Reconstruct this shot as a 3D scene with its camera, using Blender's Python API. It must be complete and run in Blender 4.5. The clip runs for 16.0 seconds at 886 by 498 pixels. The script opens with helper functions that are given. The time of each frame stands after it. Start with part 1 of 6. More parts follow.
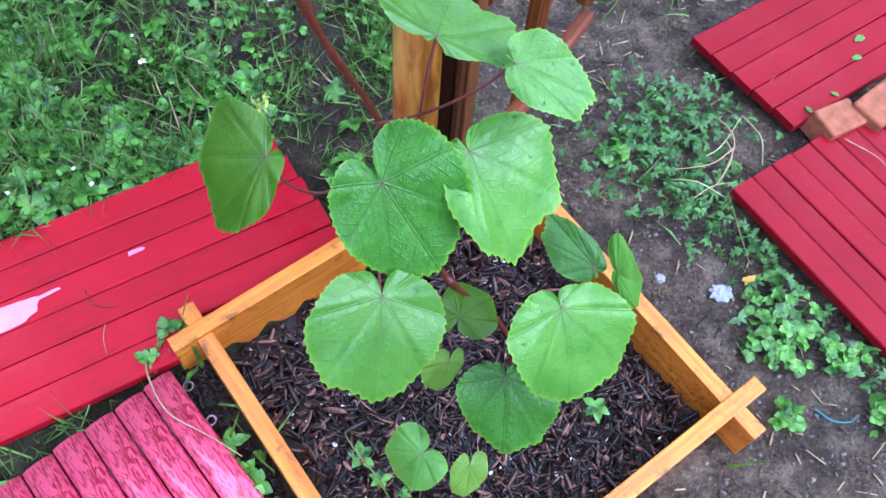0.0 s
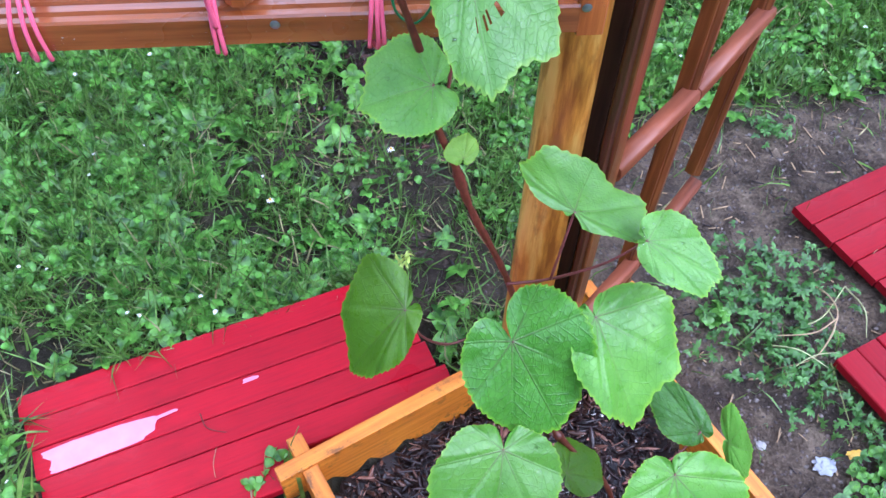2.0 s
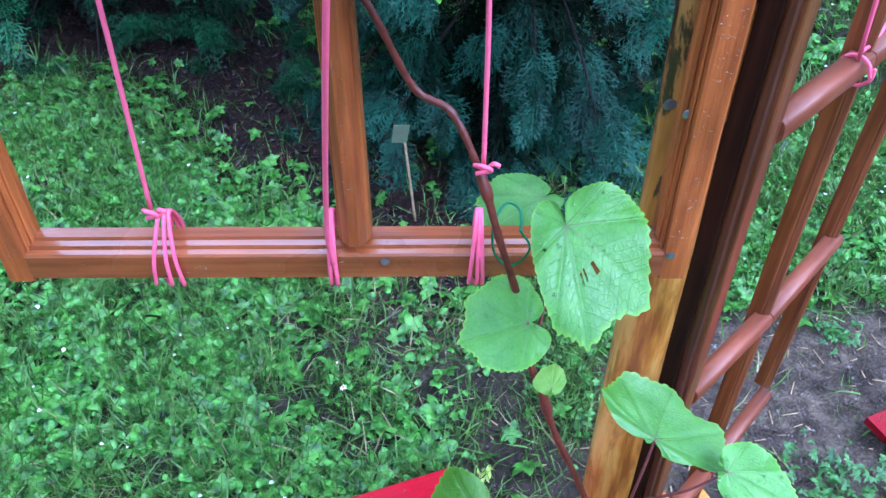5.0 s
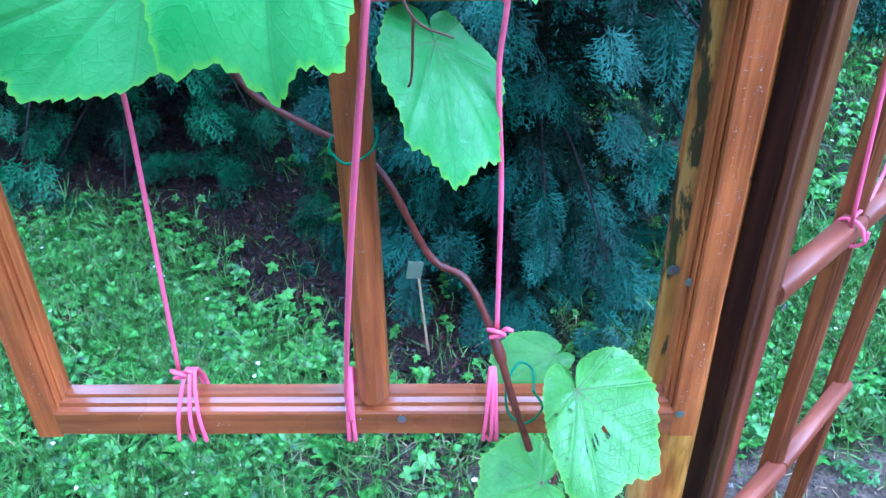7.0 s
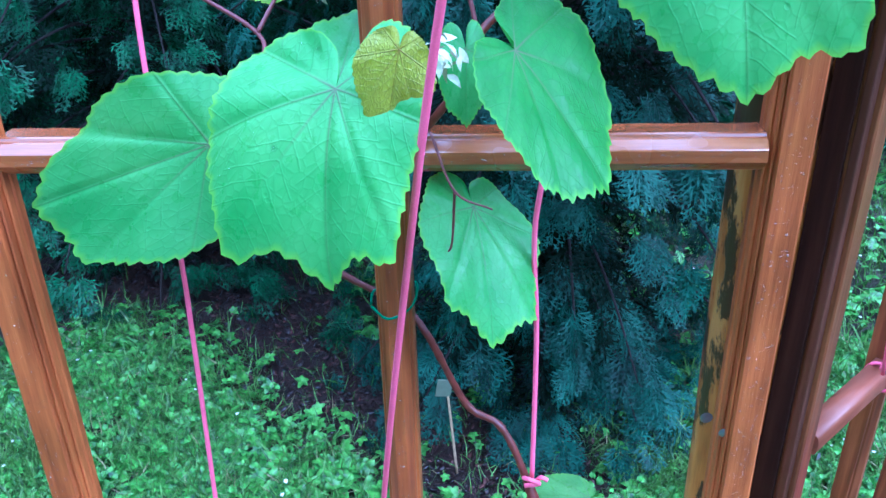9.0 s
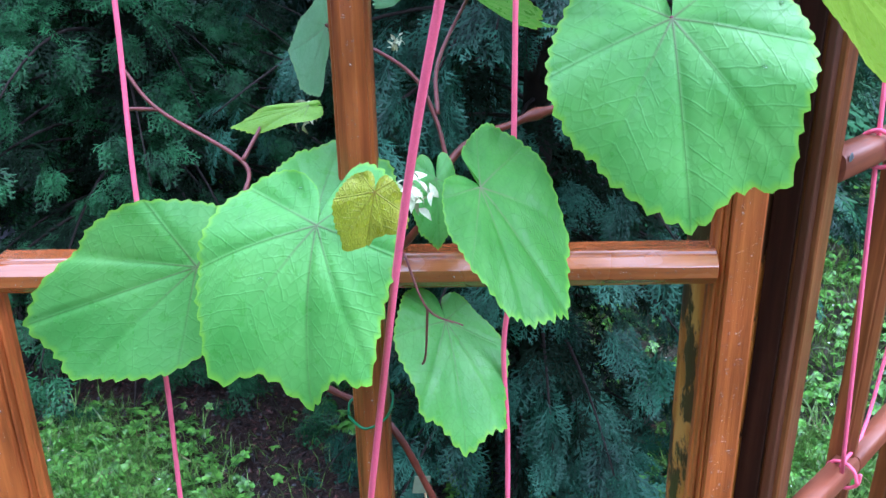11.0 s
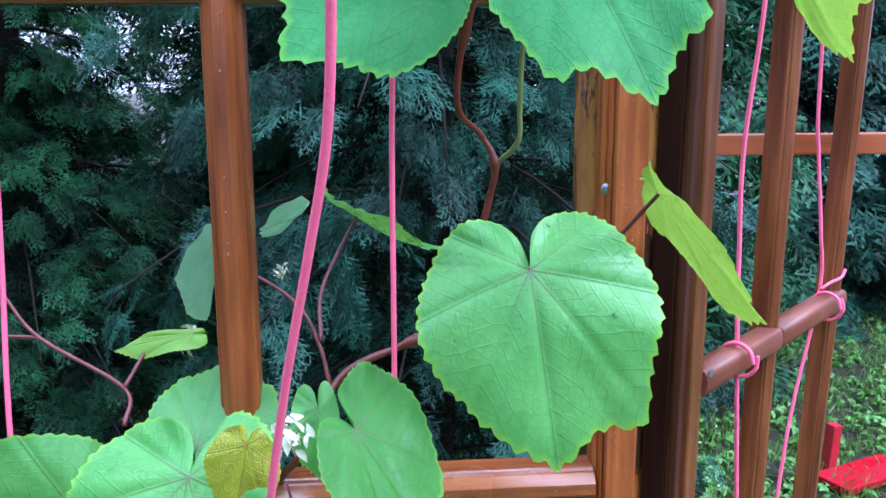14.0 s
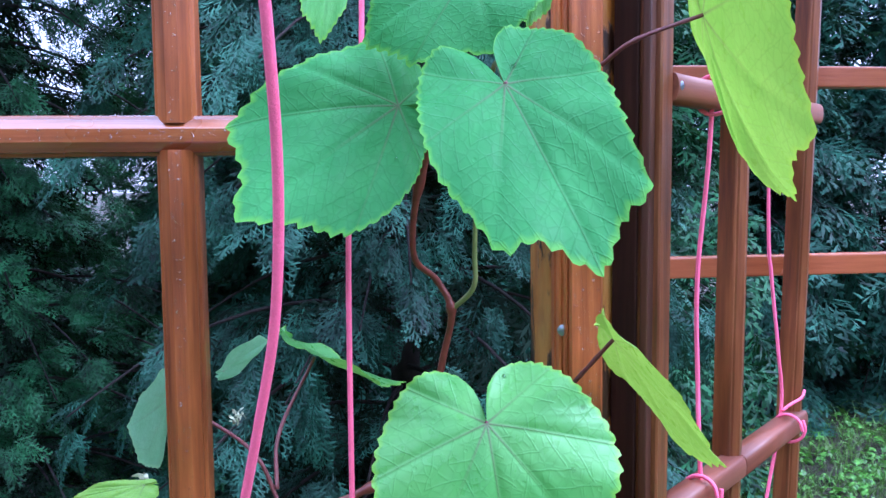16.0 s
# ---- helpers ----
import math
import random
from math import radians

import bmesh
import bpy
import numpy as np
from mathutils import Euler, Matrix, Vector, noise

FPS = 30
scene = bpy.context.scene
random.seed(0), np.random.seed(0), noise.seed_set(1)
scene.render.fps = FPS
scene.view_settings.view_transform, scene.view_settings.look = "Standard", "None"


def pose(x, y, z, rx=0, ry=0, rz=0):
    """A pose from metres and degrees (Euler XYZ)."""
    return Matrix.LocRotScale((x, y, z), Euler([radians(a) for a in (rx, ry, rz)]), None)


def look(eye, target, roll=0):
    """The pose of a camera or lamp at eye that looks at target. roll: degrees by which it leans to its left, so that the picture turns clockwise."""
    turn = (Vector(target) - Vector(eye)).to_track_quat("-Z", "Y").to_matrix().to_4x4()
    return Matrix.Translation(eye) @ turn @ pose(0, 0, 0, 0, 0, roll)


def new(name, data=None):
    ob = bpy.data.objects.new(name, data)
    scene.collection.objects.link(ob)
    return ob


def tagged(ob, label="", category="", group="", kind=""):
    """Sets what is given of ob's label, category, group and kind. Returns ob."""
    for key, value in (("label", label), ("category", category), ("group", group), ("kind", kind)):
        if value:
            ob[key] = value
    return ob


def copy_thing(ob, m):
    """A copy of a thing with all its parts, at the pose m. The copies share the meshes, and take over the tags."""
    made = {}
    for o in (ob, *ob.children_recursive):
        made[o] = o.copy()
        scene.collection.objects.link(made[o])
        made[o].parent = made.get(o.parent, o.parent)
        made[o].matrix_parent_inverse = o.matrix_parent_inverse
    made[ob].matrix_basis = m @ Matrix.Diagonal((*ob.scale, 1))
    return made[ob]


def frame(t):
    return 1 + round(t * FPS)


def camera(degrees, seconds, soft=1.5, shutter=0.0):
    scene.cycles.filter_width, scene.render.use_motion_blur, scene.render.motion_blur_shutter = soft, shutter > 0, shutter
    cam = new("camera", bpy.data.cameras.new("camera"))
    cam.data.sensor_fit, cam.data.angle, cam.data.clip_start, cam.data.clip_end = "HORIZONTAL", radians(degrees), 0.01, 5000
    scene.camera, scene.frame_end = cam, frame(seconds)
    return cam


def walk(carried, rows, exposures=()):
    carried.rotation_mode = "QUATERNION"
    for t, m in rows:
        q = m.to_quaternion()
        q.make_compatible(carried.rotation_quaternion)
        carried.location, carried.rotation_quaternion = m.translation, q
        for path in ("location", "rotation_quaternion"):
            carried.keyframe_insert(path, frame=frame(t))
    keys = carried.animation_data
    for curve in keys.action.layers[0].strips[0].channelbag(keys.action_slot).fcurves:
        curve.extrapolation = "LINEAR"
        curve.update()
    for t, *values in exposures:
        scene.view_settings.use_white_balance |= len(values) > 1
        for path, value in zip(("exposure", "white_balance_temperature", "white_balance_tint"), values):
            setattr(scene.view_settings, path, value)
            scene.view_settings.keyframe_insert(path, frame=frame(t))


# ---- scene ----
cam = camera(55.4, 16.0)
METRES, EYE, TILT, LEAN, TURN = 8.0, 1.5, 0.0, 0.0, 0.0
PATH = [
    (0, (0.045, 0.059, 1.248), (0.287, 0.978, -0.512), 5.4),
    (0.5, (0.036, 0.058, 1.262), (0.248, 1.053, -0.459), 3.5),
    (1, (0.011, 0.056, 1.274), (0.186, 1.124, -0.407), 2.2),
    (1.5, (-0.009, 0.058, 1.291), (0.134, 1.195, -0.348), 2.0),
    (2, (-0.019, 0.062, 1.305), (0.091, 1.26, -0.292), 1.3),
    (2.5, (-0.029, 0.069, 1.315), (0.061, 1.308, -0.252), 1.2),
    (3, (-0.031, 0.078, 1.328), (0.043, 1.363, -0.203), 0.6),
    (3.5, (-0.035, 0.084, 1.338), (0.012, 1.415, -0.155), 0.0),
    (4, (-0.046, 0.082, 1.352), (-0.032, 1.46, -0.097), 0.3),
    (4.5, (-0.053, 0.075, 1.367), (-0.038, 1.508, -0.027), 0.6),
    (5, (-0.056, 0.07, 1.383), (-0.058, 1.559, 0.047), -0.3),
    (7.5, (-0.06, 0.066, 1.446), (-0.108, 1.759, 0.383), -1.1),
    (8, (-0.063, 0.068, 1.459), (-0.146, 1.789, 0.443), -1.5),
    (8.5, (-0.067, 0.068, 1.474), (-0.163, 1.816, 0.506), -1.7),
    (9, (-0.067, 0.065, 1.484), (-0.157, 1.845, 0.577), -1.4),
    (11.5, (-0.059, 0.036, 1.526), (-0.069, 1.918, 0.85), -1.4),
    (12, (-0.049, 0.035, 1.532), (-0.026, 1.936, 0.91), -1.5),
    (12.5, (-0.045, 0.034, 1.543), (0.032, 1.953, 0.986), -1.1),
    (13, (-0.041, 0.029, 1.555), (0.076, 1.965, 1.067), -0.7),
    (13.5, (-0.041, 0.029, 1.568), (0.122, 1.976, 1.143), -0.1),
    (14, (-0.039, 0.032, 1.577), (0.141, 1.988, 1.204), -0.2),
    (14.5, (-0.033, 0.035, 1.587), (0.162, 2.001, 1.279), -0.6),
    (15, (-0.031, 0.036, 1.596), (0.179, 2.009, 1.342), -0.7),
    (15.5, (-0.033, 0.037, 1.607), (0.202, 2.013, 1.406), -0.5),
    (16, (-0.03, 0.034, 1.613), (0.229, 2.011, 1.463), -0.7),
]
EXPOSURES = [
    (0.0, 0.65, 4850, 21),
    (3.5, 0.69, 5150, 25),
    (4.4, 0.76, 4500, 17),
    (5.2, 0.92, 4420, 19),
    (7.3, 1.22, 3950, 15),
    (8.3, 1.16, 3900, 15),
    (9.2, 1.08, 4000, 19),
    (11.3, 1.0, 4980, 20),
    (11.9, 1.04, 4750, 18),
    (12.5, 1.06, 4450, 17),
    (13.5, 0.95, 4850, 18),
    (15.0, 1.0, 4850, 38),
    (16.0, 1.0, 4680, 29),
]
walk(cam, [(t, look(eye, target, roll)) for t, eye, target, roll in PATH], EXPOSURES)

# ---------------------------------------------------------------- world, sun
world = bpy.data.worlds.new("world")
scene.world = world
world.use_nodes = True
wn, wl = world.node_tree.nodes, world.node_tree.links
sky = wn.new("ShaderNodeTexSky")
sky.sky_type, sky.sun_disc = "NISHITA", False
sky.sun_elevation, sky.sun_rotation = radians(48), radians(117)
veil = wn.new("ShaderNodeMix")
veil.data_type = "RGBA"
veil.inputs[0].default_value = 0.72
veil.inputs[7].default_value = (13.0, 13.6, 14.6, 1)
wl.new(sky.outputs[0], veil.inputs[6])
# a cloud cover is about three times as bright overhead as at the horizon
way = wn.new("ShaderNodeTexCoord")
split = wn.new("ShaderNodeSeparateXYZ")
wl.new(way.outputs["Generated"], split.inputs[0])
grade = wn.new("ShaderNodeMapRange")
for i, v in enumerate((0.0, 1.0, 0.45, 1.75)):
    grade.inputs[i + 1].default_value = v
wl.new(split.outputs[2], grade.inputs[0])
cloud = wn.new("ShaderNodeVectorMath")
cloud.operation = "SCALE"
wl.new(veil.outputs[2], cloud.inputs[0])
wl.new(grade.outputs[0], cloud.inputs["Scale"])
wl.new(cloud.outputs[0], wn["Background"].inputs[0])
wn["Background"].inputs[1].default_value = 0.128
sun_data = bpy.data.lights.new("sun", "SUN")
sun_data.energy, sun_data.angle, sun_data.color = 1.6, radians(40), (1.0, 0.985, 0.965)
sun = new("sun", sun_data)
sun.matrix_world = look((3.6, -1.8, 4.4), (0, 0.2, 0))


# ---------------------------------------------------------------- materials
def shader(name):
    m = bpy.data.materials.new(name)
    m.use_nodes = True
    nt = m.node_tree
    return m, nt, nt.nodes["Principled BSDF"]


def node(nt, kind, **put):
    n = nt.nodes.new(kind)
    for key, value in put.items():
        if key in n.inputs:
            n.inputs[key].default_value = value
    return n


def ramp(nt, source, stops):
    r = nt.nodes.new("ShaderNodeValToRGB")
    while len(r.color_ramp.elements) < len(stops):
        r.color_ramp.elements.new(0.5)
    for e, (at, col) in zip(r.color_ramp.elements, stops):
        e.position, e.color = at, (*col, 1)
    nt.links.new(source, r.inputs[0])
    return r.outputs[0]


def math_node(nt, op, a, b=None, c=None):
    n = nt.nodes.new("ShaderNodeMath")
    n.operation = op
    for i, v in enumerate((a, b, c)):
        if v is None:
            continue
        if isinstance(v, (int, float)):
            n.inputs[i].default_value = v
        else:
            nt.links.new(v, n.inputs[i])
    return n.outputs[0]


def mix_col(nt, fac, a, b, mode="MIX"):
    n = nt.nodes.new("ShaderNodeMix")
    n.data_type, n.blend_type = "RGBA", mode
    for i, v in ((0, fac), (6, a), (7, b)):
        if isinstance(v, (int, float)):
            n.inputs[i].default_value = v
        elif isinstance(v, tuple):
            n.inputs[i].default_value = (*v, 1)
        else:
            nt.links.new(v, n.inputs[i])
    return n.outputs[2]


def coords(nt, scale=(1, 1, 1), generated=False):
    tc = nt.nodes.new("ShaderNodeTexCoord")
    mp = nt.nodes.new("ShaderNodeMapping")
    mp.inputs["Scale"].default_value = scale
    nt.links.new(tc.outputs["Object"], mp.inputs[0])
    return mp.outputs[0]


def noise_tex(nt, vec, scale, detail=4.0, rough=0.55):
    n = node(nt, "ShaderNodeTexNoise", Scale=scale, Detail=detail, Roughness=rough)
    if vec is not None:
        nt.links.new(vec, n.inputs["Vector"])
    return n.outputs[0]


def bump(nt, height, strength, distance, bsdf):
    b = node(nt, "ShaderNodeBump", Strength=strength, Distance=distance)
    nt.links.new(height, b.inputs["Height"])
    nt.links.new(b.outputs[0], bsdf.inputs["Normal"])


def wood(name, axis, dark, mid, light, rough=0.45, grain=1.0, coat=0.0, grime=0.0):
    """Stained or painted timber with grain along one axis (0, 1 or 2) of the object."""
    m, nt, b = shader(name)
    sc = [26.0 * grain] * 3
    sc[axis] = 1.6 * grain
    vec = coords(nt, tuple(sc))
    long_grain = noise_tex(nt, vec, 3.0, 6, 0.62)
    fine = noise_tex(nt, vec, 16.0, 3, 0.6)
    patches = noise_tex(nt, coords(nt), 9.0, 3)
    col = ramp(nt, long_grain, [(0.28, dark), (0.5, mid), (0.74, light)])
    col = mix_col(nt, 0.35, col, ramp(nt, patches, [(0.3, dark), (0.7, light)]), "OVERLAY")
    info = nt.nodes.new("ShaderNodeObjectInfo")
    hue = node(nt, "ShaderNodeHueSaturation")
    nt.links.new(col, hue.inputs["Color"])
    nt.links.new(math_node(nt, "MULTIPLY_ADD", info.outputs["Random"], 0.3, 0.85), hue.inputs["Value"])
    col = hue.outputs[0]
    if grime:
        specks = noise_tex(nt, coords(nt), 70.0, 6, 0.7)
        smears = noise_tex(nt, coords(nt, (0.5, 1, 1)), 14.0, 3)
        dirt = math_node(nt, "MULTIPLY", ramp(nt, specks, [(0.50, (0, 0, 0)), (0.62, (1, 1, 1))]), ramp(nt, smears, [(0.46, (0.06,) * 3), (0.62, (1, 1, 1))]))
        col = mix_col(nt, math_node(nt, "MULTIPLY", dirt, grime), col, (0.07, 0.035, 0.014))
    nt.links.new(col, b.inputs["Base Color"])
    nt.links.new(ramp(nt, patches, [(0.35, (rough - 0.14,) * 3), (0.7, (rough + 0.12,) * 3)]), b.inputs["Roughness"])
    b.inputs["Coat Weight"].default_value = coat
    b.inputs["Coat Roughness"].default_value = 0.14
    b.inputs["Coat IOR"].default_value = 1.6
    bump(nt, math_node(nt, "ADD", math_node(nt, "MULTIPLY", fine, 0.5), long_grain), 0.35, 0.0012, b)
    return m


STAIN = ((0.15, 0.038, 0.008), (0.37, 0.118, 0.023), (0.60, 0.225, 0.048))
mat_stain_z = wood("red brown stained wood upright", 2, *STAIN, rough=0.45, coat=0.10)
mat_stain_x = wood("red brown stained wood level", 0, (0.17, 0.046, 0.012), (0.34, 0.109, 0.026), (0.47, 0.177, 0.047), rough=0.30, coat=1.0)
mat_rod = wood("wet red brown half-round", 0, (0.15, 0.042, 0.016), (0.27, 0.084, 0.034), (0.37, 0.125, 0.052), rough=0.6, coat=0.3)
mat_rod.node_tree.nodes["Principled BSDF"].inputs["Coat Roughness"].default_value = 0.38
# Darker copy of the trellis stain; shade on its left faces is painted in.
mat_side = wood("wet red brown stain with painted shade", 2, (0.075, 0.020, 0.006), (0.205, 0.067, 0.017), (0.40, 0.160, 0.046), rough=0.42, coat=0.25)


def log_material():
    """A peeled, honey-varnished log: mottled sapwood, small knots, strips of dark inner bark on its upper half."""
    m, nt, b = shader("honey varnished log")
    grain = noise_tex(nt, coords(nt, (30, 30, 3.2)), 1.6, 6, 0.62)
    mottle = noise_tex(nt, coords(nt, (1, 1, 0.30)), 34.0, 5, 0.62)
    broad = noise_tex(nt, coords(nt, (1, 1, 0.5)), 11.0, 3)
    col = ramp(nt, grain, [(0.36, (0.30, 0.085, 0.008)), (0.49, (0.68, 0.27, 0.030)), (0.62, (0.90, 0.52, 0.12))])
    col = mix_col(nt, ramp(nt, mottle, [(0.53, (0, 0, 0)), (0.64, (0.8,) * 3)]), col, (0.34, 0.11, 0.014))
    col = mix_col(nt, ramp(nt, broad, [(0.50, (0, 0, 0)), (0.72, (0.55,) * 3)]), col, (0.50, 0.19, 0.024))
    v = node(nt, "ShaderNodeTexVoronoi", Scale=1.0)
    nt.links.new(coords(nt, (13, 13, 6.0)), v.inputs["Vector"])
    col = mix_col(nt, ramp(nt, v.outputs["Distance"], [(0.07, (0.9,) * 3), (0.17, (0, 0, 0))]), col, (0.10, 0.032, 0.010))
    bark = noise_tex(nt, coords(nt, (44, 44, 15)), 1.0, 6, 0.68)
    height = nt.nodes.new("ShaderNodeSeparateXYZ")
    nt.links.new(coords(nt), height.inputs[0])
    upper = node(nt, "ShaderNodeMapRange")
    for i, q in enumerate((0.78, 0.98, -0.30, -0.045)):
        upper.inputs[i + 1].default_value = q
    nt.links.new(height.outputs[2], upper.inputs[0])
    col = mix_col(nt, ramp(nt, math_node(nt, "ADD", upper.outputs[0], 0.345), [(0.05, (0, 0, 0)), (0.30, (0.62,) * 3)]), col, (0.26, 0.088, 0.010))
    mask = ramp(nt, math_node(nt, "ADD", bark, upper.outputs[0]), [(0.43, (0, 0, 0)), (0.48, (0.97,) * 3)])
    col = mix_col(nt, mask, col, (0.030, 0.012, 0.005))
    nt.links.new(col, b.inputs["Base Color"])
    nt.links.new(ramp(nt, broad, [(0.35, (0.28,) * 3), (0.7, (0.55,) * 3)]), b.inputs["Roughness"])
    b.inputs["Coat Weight"].default_value, b.inputs["Coat Roughness"].default_value = 0.35, 0.2
    bump(nt, math_node(nt, "ADD", grain, math_node(nt, "MULTIPLY", mask, 0.8)), 0.5, 0.003, b)
    return m


mat_log = log_material()
mat_planter = wood("yellow glazed board", 0, (0.36, 0.12, 0.010), (0.66, 0.265, 0.020), (0.80, 0.40, 0.05), rough=0.5, coat=0.1, grime=0.85)


def red_paint(name, cracked, tone=1.0):
    m, nt, b = shader(name)
    vec = coords(nt, (3, 40, 40))
    big = noise_tex(nt, coords(nt), 7.0, 5)
    grainy = noise_tex(nt, vec, 4.0, 6, 0.65)
    col = ramp(nt, grainy, [(q, (tone * r, 0.0055 * tone, 0.0165 * tone)) for q, r in ((0.3, 0.33), (0.55, 0.42), (0.8, 0.47))])
    worn = ramp(nt, big, [(0.60, (0, 0, 0)), (0.78, (0.5, 0.5, 0.5))])
    col = mix_col(nt, worn, col, (0.16, 0.008, 0.014))
    info = nt.nodes.new("ShaderNodeObjectInfo")
    hue = node(nt, "ShaderNodeHueSaturation")
    nt.links.new(col, hue.inputs["Color"])
    nt.links.new(math_node(nt, "MULTIPLY_ADD", info.outputs["Random"], 0.16, 0.9), hue.inputs["Value"])
    nt.links.new(hue.outputs[0], b.inputs["Base Color"])
    wet = ramp(nt, noise_tex(nt, coords(nt), 4.0, 3), [(0.36, (0.14,) * 3), (0.5, (0.5,) * 3)])
    nt.links.new(wet, b.inputs["Roughness"])
    b.inputs["Specular IOR Level"].default_value = 0.2
    if cracked:
        v = node(nt, "ShaderNodeTexNoise", Scale=300.0, Detail=4.0, Roughness=0.6, Distortion=0.6)
        nt.links.new(coords(nt, (0.22, 1.0, 1.0)), v.inputs["Vector"])
        flakes = ramp(nt, v.outputs[0], [(0.40, (0, 0, 0)), (0.52, (1, 1, 1))])
        bump(nt, flakes, 0.7, 0.0010, b)
        b.inputs["Specular IOR Level"].default_value = 0.7
        b.inputs["Coat IOR"].default_value = 2.0
        b.inputs["Coat Weight"].default_value, b.inputs["Coat Roughness"].default_value = 0.7, 0.12
        # The flakes' pink has the wet paint's sky sheen put into it.
        nt.links.new(mix_col(nt, flakes, (0.42, 0.012, 0.040), (0.92, 0.10, 0.20)), b.inputs["Base Color"])
    else:
        bump(nt, grainy, 0.3, 0.0015, b)
    return m


mat_red = red_paint("glossy red deck paint", False)
mat_red_dark = red_paint("darker red deck paint", False, 0.68)
mat_red_cracked = red_paint("crazed red paint", True, 1.2)


def plain(name, color, rough=0.5, var=0.25, scale=60.0, bump_by=0.2, dist=0.001, metal=0.0, sub=0.0):
    m, nt, b = shader(name)
    n1 = noise_tex(nt, coords(nt), scale, 5)
    col = ramp(nt, n1, [(0.25, tuple(c * (1 - var) for c in color)), (0.75, tuple(min(1, c * (1 + var)) for c in color))])
    info = nt.nodes.new("ShaderNodeObjectInfo")
    geo = nt.nodes.new("ShaderNodeNewGeometry")
    hue = node(nt, "ShaderNodeHueSaturation")
    nt.links.new(col, hue.inputs["Color"])
    both = math_node(nt, "ADD", info.outputs["Random"], geo.outputs["Random Per Island"])
    nt.links.new(math_node(nt, "MULTIPLY_ADD", both, var, 1 - var), hue.inputs["Value"])
    nt.links.new(hue.outputs[0], b.inputs["Base Color"])
    b.inputs["Roughness"].default_value, b.inputs["Metallic"].default_value = rough, metal
    bump(nt, n1, bump_by, dist, b)
    return m


mat_rope = plain("pink twisted twine", (1.0, 0.155, 0.265), 0.45, 0.10, 900, 0.6, 0.001)
mat_steel = plain("weathered steel", (0.35, 0.38, 0.42), 0.4, 0.2, 200, 0.1, 0.0005, metal=0.9)
mat_green_tie = plain("green garden wire", (0.01, 0.16, 0.05), 0.4, 0.1)
mat_stem = plain("purple brown vine wood", (0.150, 0.034, 0.020), 0.34, 0.4, 140, 0.5, 0.001)
mat_petiole = plain("dusky red petiole", (0.17, 0.045, 0.040), 0.4, 0.25, 160, 0.2, 0.0006)
mat_green_stem = plain("green young shoot", (0.17, 0.20, 0.05), 0.4, 0.2)
mat_bark = plain("fibrous conifer bark", (0.018, 0.011, 0.008), 0.9, 0.4, 60, 0.9, 0.004)
mat_chip = plain("dark wet bark chip", (0.020, 0.010, 0.009), 0.28, 0.8, 90, 0.7, 0.002)
mat_litter = plain("rust brown needle litter", (0.085, 0.030, 0.022), 0.6, 0.6, 90, 0.4, 0.001)
mat_straw = plain("bleached straw", (0.42, 0.29, 0.16), 0.7, 0.3)
mat_pale_stalk = plain("pale green stalk", (0.42, 0.44, 0.20), 0.5, 0.25)
mat_white = plain("white petals", (0.82, 0.82, 0.76), 0.6, 0.05)
mat_felt = plain("cream felted bud", (0.56, 0.58, 0.38), 0.9, 0.25, 400, 0.4, 0.001)
mat_brick = plain("orange clay brick", (0.30, 0.098, 0.045), 0.85, 0.4, 45, 0.8, 0.003)
mat_leaf_tip = plain("yellow green shoot tip", (0.42, 0.52, 0.10), 0.5, 0.3)
mat_stone = plain("grey pebble", (0.32, 0.31, 0.30), 0.7, 0.3, 50, 0.4, 0.002)
mat_dead_leaf = plain("yellow fallen leaf", (0.60, 0.36, 0.03), 0.5, 0.2)
mat_tag = plain("weathered card tag", (0.15, 0.18, 0.11), 0.8, 0.15)
mat_cloth = plain("dark glossy plastic sheet", (0.075, 0.075, 0.085), 0.12, 0.2, 12)
mat_white_strip = plain("white peeled bark", (0.75, 0.72, 0.68), 0.6, 0.1)
mat_cord = plain("teal plastic cord", (0.04, 0.22, 0.24), 0.5, 0.1)
mat_redplastic = plain("red painted post", (0.45, 0.02, 0.03), 0.4, 0.2)


def foliage(name, low, high, rough=0.45, trans=0.35, scale=40.0, gloss=0.5):
    """Thin leaves: colour varies from piece to piece, light passes through."""
    m, nt, b = shader(name)
    geo = nt.nodes.new("ShaderNodeNewGeometry")
    col = ramp(nt, geo.outputs["Random Per Island"], [(0.0, low), (1.0, high)])
    n1 = noise_tex(nt, coords(nt), scale, 3)
    col = mix_col(nt, 0.5, col, ramp(nt, n1, [(0.37, tuple(c * 0.5 for c in low)), (0.63, tuple(min(1, c * 1.4) for c in high))]))
    nt.links.new(col, b.inputs["Base Color"])
    b.inputs["Roughness"].default_value = rough
    b.inputs["Specular IOR Level"].default_value = gloss
    tr = nt.nodes.new("ShaderNodeBsdfTranslucent")
    nt.links.new(mix_col(nt, 0.4, col, (0.25, 0.45, 0.03)), tr.inputs[0])
    mx = nt.nodes.new("ShaderNodeMixShader")
    mx.inputs[0].default_value = trans
    nt.links.new(b.outputs[0], mx.inputs[1])
    nt.links.new(tr.outputs[0], mx.inputs[2])
    nt.links.new(mx.outputs[0], nt.nodes["Material Output"].inputs[0])
    return m


